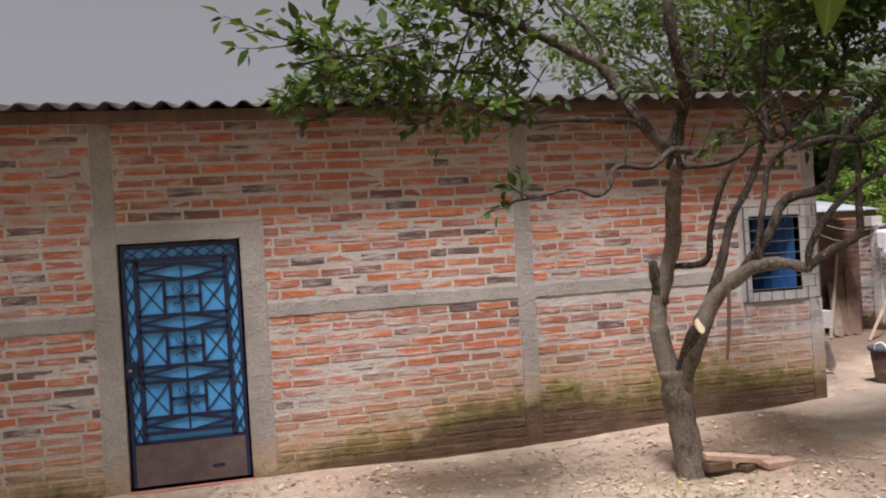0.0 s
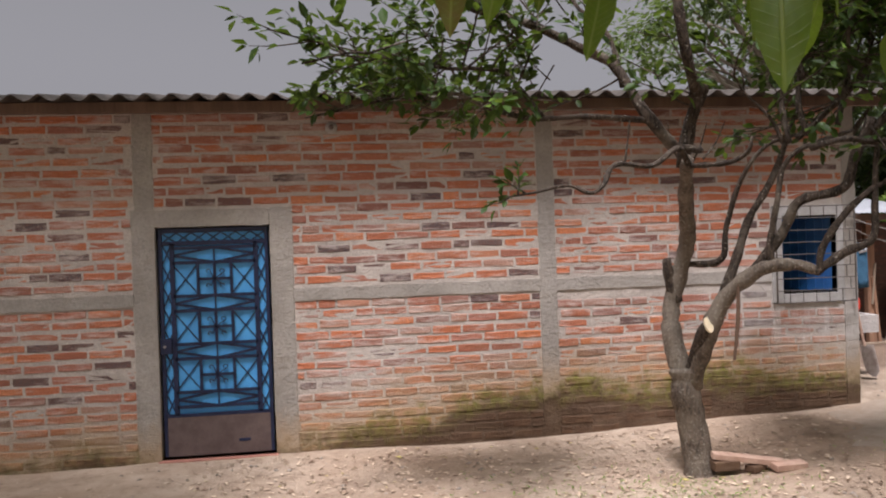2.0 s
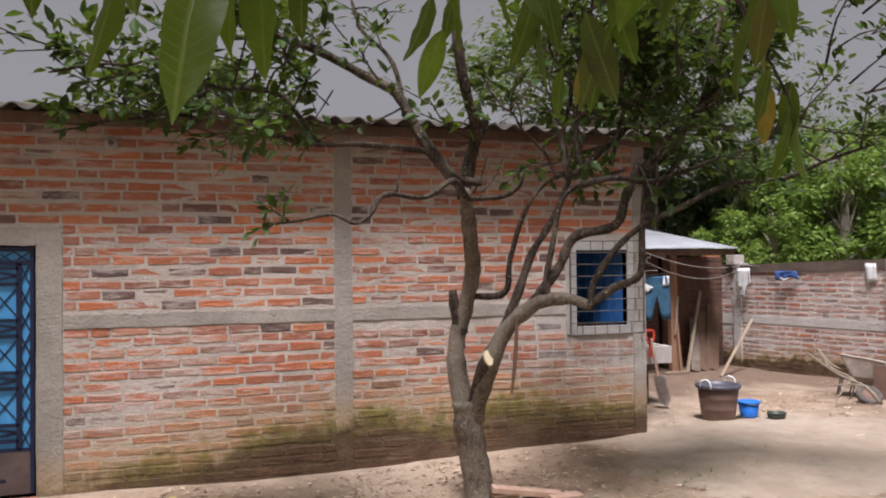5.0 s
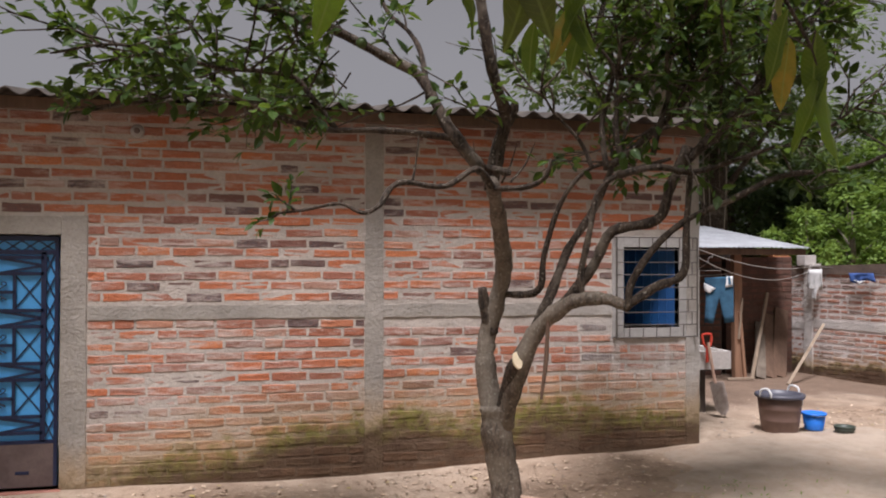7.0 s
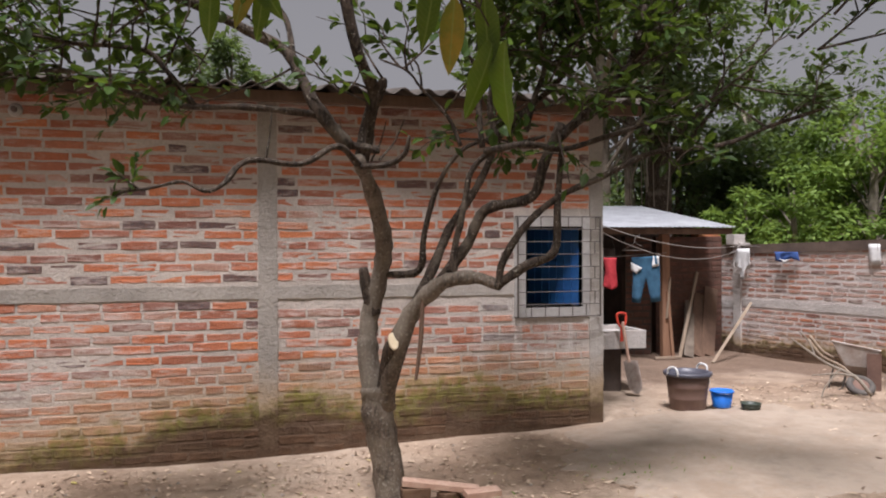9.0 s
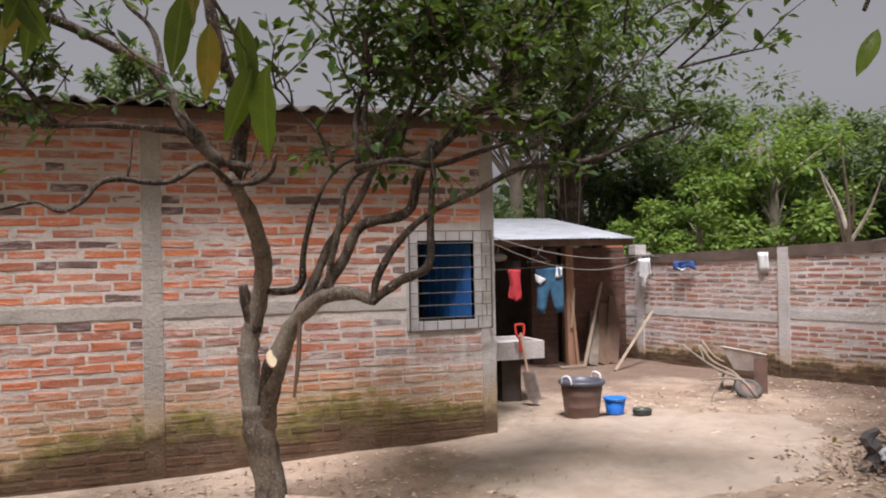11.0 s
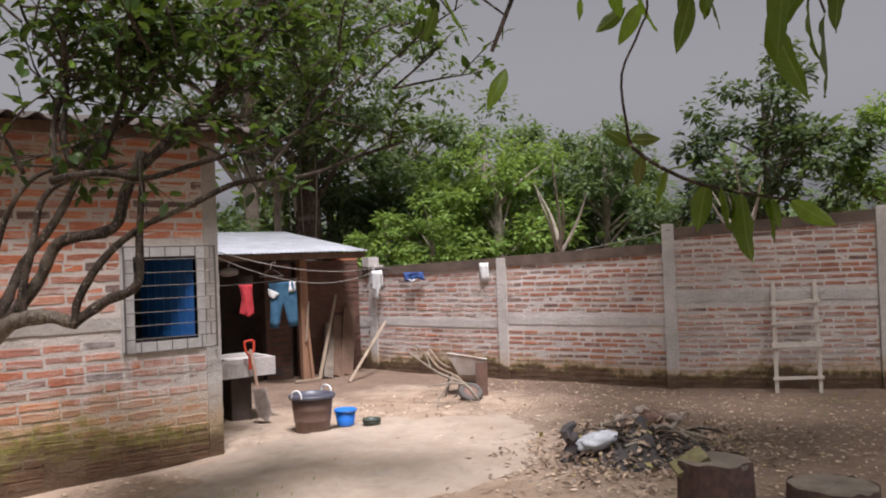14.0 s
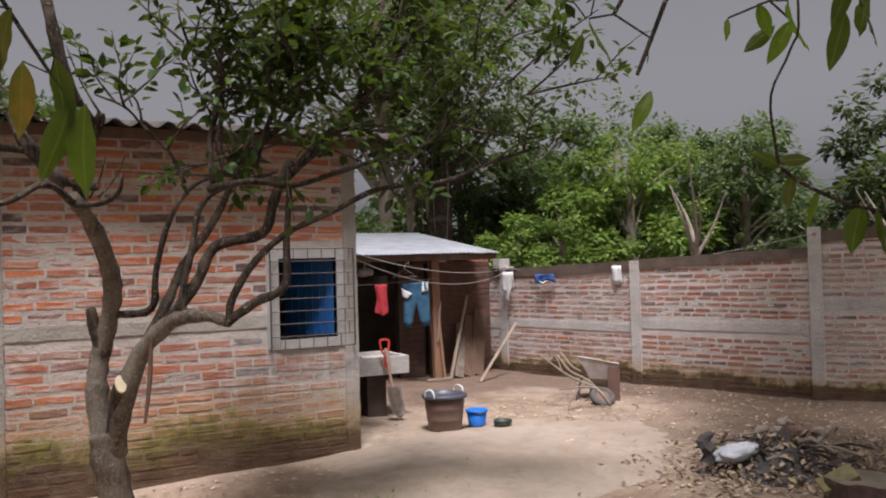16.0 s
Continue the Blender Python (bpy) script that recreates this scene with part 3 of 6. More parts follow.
# ---- door ----
def build_door():
    x0, x1, z0, z1 = DOOR
    y = WALL_Y + 0.03
    door = tagged(part("door_1", box(x0 + 0.02, x1 - 0.02, y + 0.02, y + 0.045, z0 + 0.015, z1 - 0.015, 0.003), M_BLUE),
                  "closed blue sheet metal door with dark ironwork", "door", kind="structure")
    w, cx = x1 - x0, (x0 + x1) / 2
    zk = z0 + 0.36
    part("kick_plate", box(x0 + 0.022, x1 - 0.022, y, y + 0.018, z0 + 0.018, zk, 0.004), M_KICK, door, "rusty brown kick plate with a small slot")
    part("slot", box(cx + 0.16, cx + 0.26, y - 0.003, y + 0.004, z0 + 0.12, z0 + 0.145, 0.001), M_NAVY, door)
    for name, p, q in (("stile", (x0 + 0.035, z0), (x0 + 0.035, z1)), ("stile", (x1 - 0.035, z0), (x1 - 0.035, z1))):
        part(name, plank((p[0], y + 0.01, p[1] + 0.02), (q[0], y + 0.01, q[1] - 0.02), 0.03, 0.025, (1, 0, 0)), M_NAVY, door)
    part("top_rail", box(x0 + 0.02, x1 - 0.02, y - 0.002, y + 0.022, z1 - 0.05, z1 - 0.012, 0.003), M_NAVY, door)
    inner_l, inner_r, top, low = x0 + 0.13, x1 - 0.13, z1 - 0.17, z0 + 0.43
    def strip(name, a, b, wide=0.016, deep=0.012, off=0.0):
        wide *= 1.5 if wide > 0.0125 else 1.2
        part(name, plank((a[0], y + 0.006 + off, a[1]), (b[0], y + 0.006 + off, b[1]), wide, deep, (0.3, 0, 1) if abs(b[0] - a[0]) > abs(b[1] - a[1]) else (1, 0, 0), 0), M_NAVY, door)
    for x in (inner_l, inner_r):
        strip("inner_bar", (x, low - 0.06), (x, top + 0.03), 0.026)
    strip("cross_bar", (x0 + 0.04, top + 0.03), (x1 - 0.04, top + 0.03), 0.024)
    strip("cross_bar", (x0 + 0.04, low - 0.06), (x1 - 0.04, low - 0.06), 0.02)
    # lattice strips down both sides and along the top and bottom
    for a, b in ((x0 + 0.045, inner_l), (inner_r, x1 - 0.045)):
        n = 8
        h = (top + 0.03 - (low - 0.06)) / n
        for i in range(n):
            z = low - 0.06 + i * h
            strip("lattice", (a, z), (b, z + h), 0.009, 0.008, 0.006)
            strip("lattice", (b, z), (a, z + h), 0.009, 0.008, 0.010)
    for za, zb in ((top + 0.035, z1 - 0.05), (zk, low - 0.06)):
        n = 7
        h = (x1 - x0 - 0.09) / n
        for i in range(n):
            xa = x0 + 0.045 + i * h
            strip("lattice", (xa, za), (xa + h, zb), 0.008, 0.008, 0.006)
            strip("lattice", (xa + h, za), (xa, zb), 0.008, 0.008, 0.010)
    # three panels between four flat diamonds
    panel_h = 0.265
    diamond_h = (top - low - 3 * panel_h) / 4
    z = low
    for i in range(4):
        a, b = z + 0.012, z + diamond_h - 0.012
        for zz in (a, b):
            strip("cross_bar", (inner_l, zz), (inner_r, zz), 0.018)
        strip("diamond_bar", (inner_l, (a + b) / 2), (cx, b), 0.013, 0.010, 0.002)
        strip("diamond_bar", (cx, b), (inner_r, (a + b) / 2), 0.013, 0.010, 0.003)
        strip("diamond_bar", (inner_l, (a + b) / 2), (cx, a), 0.013, 0.010, 0.002)
        strip("diamond_bar", (cx, a), (inner_r, (a + b) / 2), 0.013, 0.010, 0.003)
        strip("short_bar", (cx, a), (cx, b), 0.010, 0.008, 0.004)
        z += diamond_h
        if i == 3:
            break
        w3 = (inner_r - inner_l) * 0.30
        xl, xr = inner_l + w3, inner_r - w3
        strip("upright", (xl, z), (xl, z + panel_h), 0.016)
        strip("upright", (xr, z), (xr, z + panel_h), 0.016)
        strip("upright", (cx, z), (cx, z + panel_h), 0.016)
        strip("cross_bar", (xl, z + panel_h / 2), (xr, z + panel_h / 2), 0.016)
        for a, b in ((inner_l, xl), (xr, inner_r)):
            strip("brace", (a, z), (b, z + panel_h), 0.008, 0.006, 0.008)
            strip("brace", (b, z), (a, z + panel_h), 0.008, 0.006, 0.011)
        for sx in (-1, 1):
            for sz in (-1, 1):
                c = Vector((cx + sx * 0.058, y + 0.004, z + panel_h / 2 + sz * 0.062))
                pts = [c + Vector((0.026 * (1 - 0.16 * k) * math.cos(sx * sz * 0.9 * k), 0, 0.026 * (1 - 0.16 * k) * math.sin(0.9 * k))) for k in range(6)]
                part("scroll", tube([(cx + sx * 0.012, y + 0.004, z + panel_h / 2 + sz * 0.01), *pts], 0.005, 5, 2), M_NAVY, door)
        z += panel_h
    part("lock_box", box(x0 + 0.012, x0 + 0.11, y - 0.022, y + 0.02, 0.93, 1.06, 0.005), M_NAVY, door, "dark steel lock box")
    part("keyhole", lathe([(0.013, 0), (0.013, 0.008)], 12), M_STEEL, door, at=Matrix.Translation((x0 + 0.05, y - 0.022, 0.995)) @ Matrix.Rotation(radians(90), 4, "X"))


build_door()


# ---- window ----
def build_window():
    x0, x1, z0, z1 = WIN
    win = tagged(part("window_1", box(x0 - 0.11, x0, WALL_Y - 0.012, WALL_Y + 0.15, z0 - 0.09, z1 + 0.10, 0.004), M_PLASTER),
                 "small barred window with plastered surround and open blue shutter", "window", kind="structure")
    part("jamb", box(x1, x1 + 0.073, WALL_Y - 0.012, WALL_Y + 0.15, z0 - 0.09, z1 + 0.10, 0.004), M_PLASTER, win)
    part("head", box(x0, x1, WALL_Y - 0.013, WALL_Y + 0.15, z1, z1 + 0.10, 0.004), M_PLASTER, win)
    part("sill", box(x0, x1, WALL_Y - 0.02, WALL_Y + 0.15, z0 - 0.09, z0, 0.004), M_PLASTER, win, "whitewashed window sill")
    # the shutter stands open into the room, hinged on the right jamb
    h = Matrix.Translation((x1 - 0.006, WALL_Y + 0.07, 0)) @ Matrix.Rotation(radians(-52), 4, "Z")
    leaf = part("shutter", box(-0.56, 0, 0, 0.03, z0 + 0.01, z1 - 0.01, 0.003), M_SHUTTER, win, "blue sheet metal shutter swung open inwards", at=h)
    for k in range(1, 7):
        xx = -0.56 * k / 7
        part("shutter_rib", box(xx - 0.008, xx + 0.008, -0.010, 0.0, z0 + 0.03, z1 - 0.03, 0.002), M_SHUTTER, leaf)
    # the cage of bars stands off the wall
    y = WALL_Y - 0.075
    xa, xb, za, zb = x0 - 0.10, x1 + 0.15, z0 - 0.08, z1 + 0.09
    grille = thing("window_grille", "thin dark iron window grille standing off the wall", "grille", Matrix.Translation((0, 0, 0)))
    n = 8
    for i in range(n + 1):
        z = za + (zb - za) * i / n
        part("rail", bar((xa, y, z), (xb, y, z), 0.0042 if 0 < i < n else 0.006), M_IRON, grille)
    for x in (xa, xb):
        part("upright", bar((x, y, za), (x, y, zb), 0.008), M_IRON, grille)
        for z in (za, zb):
            part("stay", bar((x, y, z), (min(x, HOUSE_R - 0.01), WALL_Y + 0.01, z), 0.007), M_IRON, grille)
    for i in range(n):
        a, b = za + (zb - za) * i / n, za + (zb - za) * (i + 1) / n
        xs = (xb - 0.075,) if 0 < i < n - 1 else [xa + (xb - xa) * (k + (0.5 if i else 0.1)) / 6 for k in range(1, 6)]
        for x in xs:
            off = 0.02 if i % 2 else -0.02
            part("short_bar", bar((x + off, y, a), (x + off, y, b), 0.0045), M_IRON, grille)


build_window()

lamp = thing("wall_lamp", "small round pale lamp holder under the eaves", "lamp", Matrix.Translation((0.79, WALL_Y - 0.016, 2.855)))
part("base", lathe([(0.055, 0), (0.05, 0.018), (0.03, 0.03)], 18), M_PLASTER, lamp, at=Matrix.Rotation(radians(90), 4, "X"))
part("bulb_socket", lathe([(0.022, 0.03), (0.022, 0.06), (0.012, 0.065)], 14), M_KICK, lamp, "dark socket", at=Matrix.Rotation(radians(90), 4, "X"))


# ---- yard wall ----
YARD = [Vector(p) for p in ((9.80, 12.2), (10.0, 11.4), (10.6, 8.92), (11.42, 6.65), (12.92, 4.69), (15.4, 1.5))]
TOPS = [(1.72, 1.72), (1.72, 1.80), (1.81, 1.91), (2.09, 2.22), (2.22, 2.45)]
BANDS = [0.80, 0.84, 0.90, 1.20, 1.22]
yard_walls = []


def yard_frame(i):
    a, b = YARD[i], YARD[i + 1]
    d = (b - a).normalized()
    return Matrix(((d.x, -d.y, 0, a.x), (d.y, d.x, 0, a.y), (0, 0, 1, 0), (0, 0, 0, 1))), (b - a).length


def sloped(x0, x1, y0, y1, z0, za, zb):
    vs = [(x0, y0, z0), (x1, y0, z0), (x1, y1, z0), (x0, y1, z0), (x0, y0, za), (x1, y0, zb), (x1, y1, zb), (x0, y1, za)]
    return vs, [(3, 2, 1, 0), (4, 5, 6, 7), (0, 1, 5, 4), (1, 2, 6, 5), (2, 3, 7, 6), (3, 0, 4, 7)]


for i, ((ta, tb), band) in enumerate(zip(TOPS, BANDS)):
    m, length = yard_frame(i)
    v, f = sloped(0, length, 0, 0.15, -0.3, ta, tb)
    wall = tagged(shape(f"wall_yard_{i + 1}", v, f, M_MORTAR_YARD, at=m), "weathered brick yard wall with pale mortar and mossy foot", "wall", kind="structure")
    yard_walls.append((wall, length, ta, tb, band))
    v, f = sloped(0.08, length - 0.08, -0.008, 0.02, 0, band + 0.11, band + 0.11)
    v = [(x, y, band if z == 0 else z) for x, y, z in v]
    tagged(shape("tie_beam", v, f, M_CONCRETE_YARD, at=m), "pale concrete band along the yard wall", "concrete trim", kind="structure")
    v, f = sloped(-0.02, length + 0.02, -0.02, 0.17, 0, ta, tb)
    v = [(x, y, (ta if x < 0.1 else tb) - 0.09 if z == 0 else z + 0.045) for x, y, z in v]
    tagged(shape("coping", v, f, M_COPING, at=m), "dark stained coping on the yard wall", "concrete trim", kind="structure")
for i, top in ((1, 1.80), (2, 1.84), (3, 2.19), (4, 2.30)):
    m, _ = yard_frame(min(i, 4))
    tagged(part("column", box(-0.075, 0.075, -0.03, 0.18, -0.2, top, 0.006), M_CONCRETE_YARD, at=m), "grey concrete column in the yard wall", "concrete trim", kind="structure")


# ---- wash shed ----
corrugated("shed_roof", 5.95, 9.55, (10.75, 2.03), (13.6, 2.46), 0.076, 0.012, 0.003, M_TIN, "pale galvanised corrugated shed roof", "roof", "structure", 2)
tagged(part("shed_fascia", plank((5.95, 10.82, 1.97), (9.5, 10.82, 1.97), 0.09, 0.03), M_WOOD), "dark wooden beam under the shed roof", "beam", kind="structure")
tagged(part("shed_fascia", plank((5.95, 12.3, 2.18), (9.5, 12.3, 2.18), 0.09, 0.05), M_WOOD), "dark wooden rafter under the shed roof", "beam", kind="structure")
# the shed's inner walls carry its shade in their colour
tagged(part("wall_shed_back", box(5.8, 9.8, 13.0, 13.12, -0.2, 2.33), M_DARKWALL), "back wall of the wash shed, coloured dark for shade", "wall", kind="structure")
tagged(part("wall_shed_side", box(5.8, 5.92, 12.2, 13.0, -0.2, 2.2), M_DARKWALL), "side wall of the wash shed, coloured dark for shade", "wall", kind="structure")
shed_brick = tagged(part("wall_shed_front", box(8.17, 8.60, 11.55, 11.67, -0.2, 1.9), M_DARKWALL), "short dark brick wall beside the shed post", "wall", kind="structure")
shed_side = tagged(part("wall_shed_right", box(8.72, 9.86, 11.62, 11.74, -0.2, 1.9), M_SHEDSIDE), "brown shed wall behind the leaning boards, darkened for shade", "wall", kind="structure")
M_POST = simple("reddish_split_post", (0.34, 0.19, 0.115), (0.22, 0.115, 0.07), 8, 0.85, 0, 40, 0.5, (1, 1, 0.12))
post = thing("shed_post", "rough reddish wooden post holding the shed roof", "post", Matrix.Translation((8.62, 11.17, 0.1)))
part("pole", plank((0, 0, 0), (-0.02, 0, 1.86), 0.13, 0.10, (1, 0, 0), 0.012), M_POST, post)
part("strut", plank((0.08, -0.08, 0.0), (0.0, -0.06, 1.0), 0.045, 0.03, (1, 0, 0)), M_POST, post)
part("strut", plank((-0.02, -0.07, 0.6), (0.04, -0.07, 1.2), 0.03, 0.02, (1, 0, 0)), M_PALEWOOD, post, "pale split batten")


def build_sink():
    z = 0.12
    s = thing("wash_basin", "rough concrete wash basin on a block leg", "basin", Matrix.Translation((6.39, 9.05, z)))
    bm = bmesh.new()
    box(-0.62, 0.56, -0.35, 0.35, 0.50, 0.55, bm=bm)
    for a in ((-0.62, 0.56, -0.35, -0.30), (-0.62, 0.56, 0.30, 0.35), (-0.62, -0.57, -0.30, 0.30), (0.51, 0.56, -0.30, 0.30), (0.02, 0.07, -0.30, 0.30)):
        box(*a, 0.55, 0.70, bm=bm)
    part("trough", bm, M_CONCRETE_YARD, s)
    bm = bmesh.new()
    for k in range(9):
        tube([(0.10, -0.27 + k * 0.065, 0.655), (0.5, -0.27 + k * 0.065, 0.64)], 0.016, 6, bm=bm)
    box(0.08, 0.505, -0.298, 0.298, 0.60, 0.645, bm=bm)
    part("scrub_board", bm, M_CONCRETE_YARD, s)
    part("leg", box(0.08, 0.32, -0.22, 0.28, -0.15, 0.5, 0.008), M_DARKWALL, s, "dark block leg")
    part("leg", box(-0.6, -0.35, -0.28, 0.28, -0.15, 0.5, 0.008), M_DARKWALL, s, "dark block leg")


build_sink()


M_SPADE = simple("earth_stained_steel", (0.36, 0.30, 0.26), (0.24, 0.18, 0.145), 13, 0.7, 0.1, 60, 0.3)


def build_shovel():
    s = thing("shovel", "shovel with red handle leaning on the wash basin", "shovel", Matrix.Translation((6.57, 8.52, 0.13)))
    top, mid = Vector((0.05, 0.12, 0.88)), Vector((0.09, 0.03, 0.36))
    part("shaft", tube([mid, top - Vector((0, 0.015, 0.08))], 0.017, 10), M_REDWOOD, s)
    bm = tube([top + Vector((-0.045, 0.0, -0.10)), top + Vector((-0.055, 0.01, -0.02)), top + Vector((-0.04, 0.012, 0.01)), top + Vector((0.04, 0.012, 0.01)), top + Vector((0.055, 0.01, -0.02)), top + Vector((0.045, 0, -0.10))], 0.014, 8, 3)
    tube([top + Vector((-0.045, 0, -0.10)), top + Vector((0, 0, -0.15)), top + Vector((0.045, 0, -0.10))], 0.014, 8, 2, bm=bm)
    tube([top + Vector((0, 0, -0.30)), top + Vector((0, 0, -0.13))], 0.019, 8, bm=bm)
    part("grip", bm, M_RED, s, "red D-shaped grip")
    bm = bmesh.new()
    rows = []
    for j in range(7):
        u = j / 6
        wide = 0.088 * (1 if u < 0.65 else math.sqrt(max(0.02, 1 - ((u - 0.65) / 0.36) ** 2)))
        c = mid + Vector((0.05 * u, -0.06 * u, -0.36 * u + 0.02))
        rows.append([bm.verts.new(c + Vector((wide * k / 3, 0.03 * (k / 3) ** 2 * -1, 0))) for k in range(-3, 4)])
    for a, b in zip(rows, rows[1:]):
        for k in range(6):
            bm.faces.new((a[k], a[k + 1], b[k + 1], b[k]))
    bmesh.ops.solidify(bm, geom=bm.faces, thickness=0.004)
    part("blade", bm, M_SPADE, s, "earth-stained steel blade", smooth=True)


build_shovel()


def build_tub():
    t = thing("plastic_tub", "large brown plastic tub with white rope handles", "tub", pose(6.89, 7.74, 0.125, 0, 0, 20) @ Matrix.Scale(0.88, 4))
    part("body", lathe([(0.195, 0), (0.20, 0.01), (0.212, 0.12), (0.217, 0.125), (0.215, 0.14), (0.228, 0.25), (0.233, 0.255), (0.231, 0.27), (0.245, 0.40), (0.237, 0.40), (0.19, 0.03), (0.0, 0.025)], 40), M_TUB, t, smooth=True)
    part("rim", lathe([(0.243, 0.385), (0.268, 0.385), (0.275, 0.40), (0.272, 0.425), (0.25, 0.432), (0.232, 0.425), (0.232, 0.40)], 40), M_TUBRIM, t, "grey blue rolled rim", smooth=True)
    for s in (-1, 1):
        part("handle", tube([(s * 0.255, -0.075, 0.40), (s * 0.262, -0.06, 0.47), (s * 0.25, 0, 0.495), (s * 0.262, 0.06, 0.47), (s * 0.255, 0.075, 0.40)], 0.012, 8, 4), M_WHITE, t, "white rope handle", smooth=True)
    part("sticker", box(-0.02, 0.03, -0.2435, -0.238, 0.30, 0.36), M_WHITE, t, "small white sticker", at=Matrix.Rotation(radians(30), 4, "Z"))
    b = thing("bucket", "small bright blue plastic bucket on the earth", "bucket", pose(7.27, 7.72, 0.125))
    part("body", lathe([(0.088, 0), (0.09, 0.005), (0.112, 0.16), (0.106, 0.16), (0.085, 0.012), (0, 0.01)], 30), M_BUCKET, b, smooth=True)
    part("rim", lathe([(0.110, 0.15), (0.121, 0.15), (0.123, 0.165), (0.115, 0.172), (0.106, 0.165)], 30), M_BUCKET, b, smooth=True)
    part("bail", tube([(-0.115, 0, 0.155), (-0.08, -0.085, 0.15), (0, -0.12, 0.148), (0.08, -0.085, 0.15), (0.115, 0, 0.155)], 0.003, 6, 4), M_STEEL, b)
    d = thing("dish", "shallow dark green dish lying on the earth", "dish", pose(7.47, 7.52, 0.125))
    part("bowl", lathe([(0.075, 0), (0.085, 0.006), (0.098, 0.055), (0.104, 0.06), (0.100, 0.066), (0.09, 0.055), (0.07, 0.02), (0, 0.018)], 28), M_DISH, d, smooth=True)
    part("ring", lathe([(0.094, 0.03), (0.0985, 0.032), (0.099, 0.04), (0.095, 0.042)], 28), M_DISH, d, smooth=True)


build_tub()


def lean(name, p, q, width, thick, material, label, side=(1, 0, 0)):
    o = thing(name, label, name.replace("_", " "), Matrix.Translation(p), "wood leaning by the shed")
    part("board" if width > 2 * thick else "shaft", plank((0, 0, 0), Vector(q) - Vector(p), width, thick, side, 0.006), material, o)


lean("leaning_pole", (8.78, 11.05, 0.13), (9.40, 11.58, 1.35), 0.045, 0.04, M_PALEWOOD, "pale wooden pole leaning on the shed wall")
lean("leaning_board", (8.93, 11.05, 0.13), (9.27, 11.58, 0.90), 0.15, 0.03, M_GREYWOOD, "short bleached board leaning on the shed wall")
lean("leaning_board", (9.12, 11.15, 0.13), (9.50, 11.6, 1.0), 0.26, 0.03, M_WOOD, "wide brown board leaning on the shed wall")
lean("leaning_board", (9.30, 11.15, 0.13), (9.66, 11.6, 1.1), 0.22, 0.03, M_WOOD, "wide brown board leaning on the shed wall")
lean("leaning_pole", (8.92, 10.42, 0.13), (9.98, 11.05, 0.90), 0.04, 0.035, M_PALEWOOD, "thin pale stick leaning on the yard wall")
lean("plank_offcut", (8.35, 11.0, 0.145), (8.75, 10.95, 0.15), 0.05, 0.03, M_PALEWOOD, "pale wood offcut lying on the ground")


def hang_line(name, a, b, sag, label, r=0.006):
    a, b = Vector(a), Vector(b)
    pts = [a.lerp(b, k / 12) - Vector((0, 0, sag * 4 * (k / 12) * (1 - k / 12))) for k in range(13)]
    o = thing(name, label, "clothes line", Matrix.Translation(a), "clothes lines")
    part("cord", tube([p - a for p in pts], r, 5), M_LINE, o)


hang_line("clothes_line", (5.80, 7.9, 2.06), (9.98, 11.33, 1.76), 0.14, "sagging grey clothes line across the yard")
hang_line("clothes_line", (5.80, 7.95, 2.04), (9.98, 11.33, 1.70), 0.26, "sagging grey clothes line across the yard")
hang_line("clothes_line", (9.98, 11.33, 1.76), (11.40, 6.60, 2.12), 0.16, "grey clothes line along the yard wall")
hang_line("clothes_line", (6.0, 10.8, 1.60), (8.60, 11.1, 1.66), 0.03, "short clothes line under the shed roof")


def cloth(name, at, outline, material, label, drape=0.02, rz=0.0, extra=None):
    """A hanging cloth with folds, from an outline of (x, z) pairs."""
    o = thing(name, label, "laundry", pose(*at, 0, 0, rz))
    def panel(pname, pts, mat, off):
        bm = bmesh.new()
        front = bm.faces.new([bm.verts.new((x, off, z)) for x, z in pts])
        r = bmesh.ops.extrude_face_region(bm, geom=[front])
        for v in r["geom"]:
            if isinstance(v, bmesh.types.BMVert):
                v.co.y += 0.012
        bmesh.ops.triangulate(bm, faces=bm.faces)
        bmesh.ops.subdivide_edges(bm, edges=bm.edges, cuts=3, use_grid_fill=True)
        for v in bm.verts:
            v.co.y += drape * math.sin(v.co.x * 48 + v.co.z * 5) + drape * 0.7 * noise.noise((v.co.x * 9, v.co.z * 6, at[0]))
        part(pname, bm, mat, o, smooth=True)
    panel("fabric", outline, material, 0.0)
    for pts in extra or ():
        panel("pocket_lining", pts, M_CLOTHWHITE, -0.018)


cloth("red_shirt", (7.55, 10.80, 1.60), [(-0.10, 0), (0.09, 0), (0.08, -0.12), (0.10, -0.40), (0.03, -0.45), (-0.10, -0.40), (-0.07, -0.2)], M_CLOTHRED, "red cloth hanging on the shed line", 0.02, -30)
cloth("jeans", (8.10, 10.86, 1.62), [(-0.17, -0.02), (0.20, 0), (0.22, -0.12), (0.23, -0.64), (0.10, -0.66), (0.03, -0.30), (-0.05, -0.67), (-0.17, -0.66), (-0.15, -0.3)], M_DENIM, "teal jeans hung with white pockets out", 0.016, -30,
      [[(-0.18, -0.09), (-0.02, -0.17), (-0.10, -0.25), (-0.17, -0.2)], [(0.13, 0.0), (0.21, 0.0), (0.21, -0.14), (0.11, -0.16)]])
cloth("white_towel", (9.93, 11.15, 1.70), [(-0.13, 0.01), (0.10, 0.02), (0.11, -0.28), (0.02, -0.30), (0.0, -0.46), (-0.07, -0.44), (-0.08, -0.30), (-0.14, -0.24)], M_CLOTHWHITE, "white cloth hanging on the clothes line", 0.018, -70)
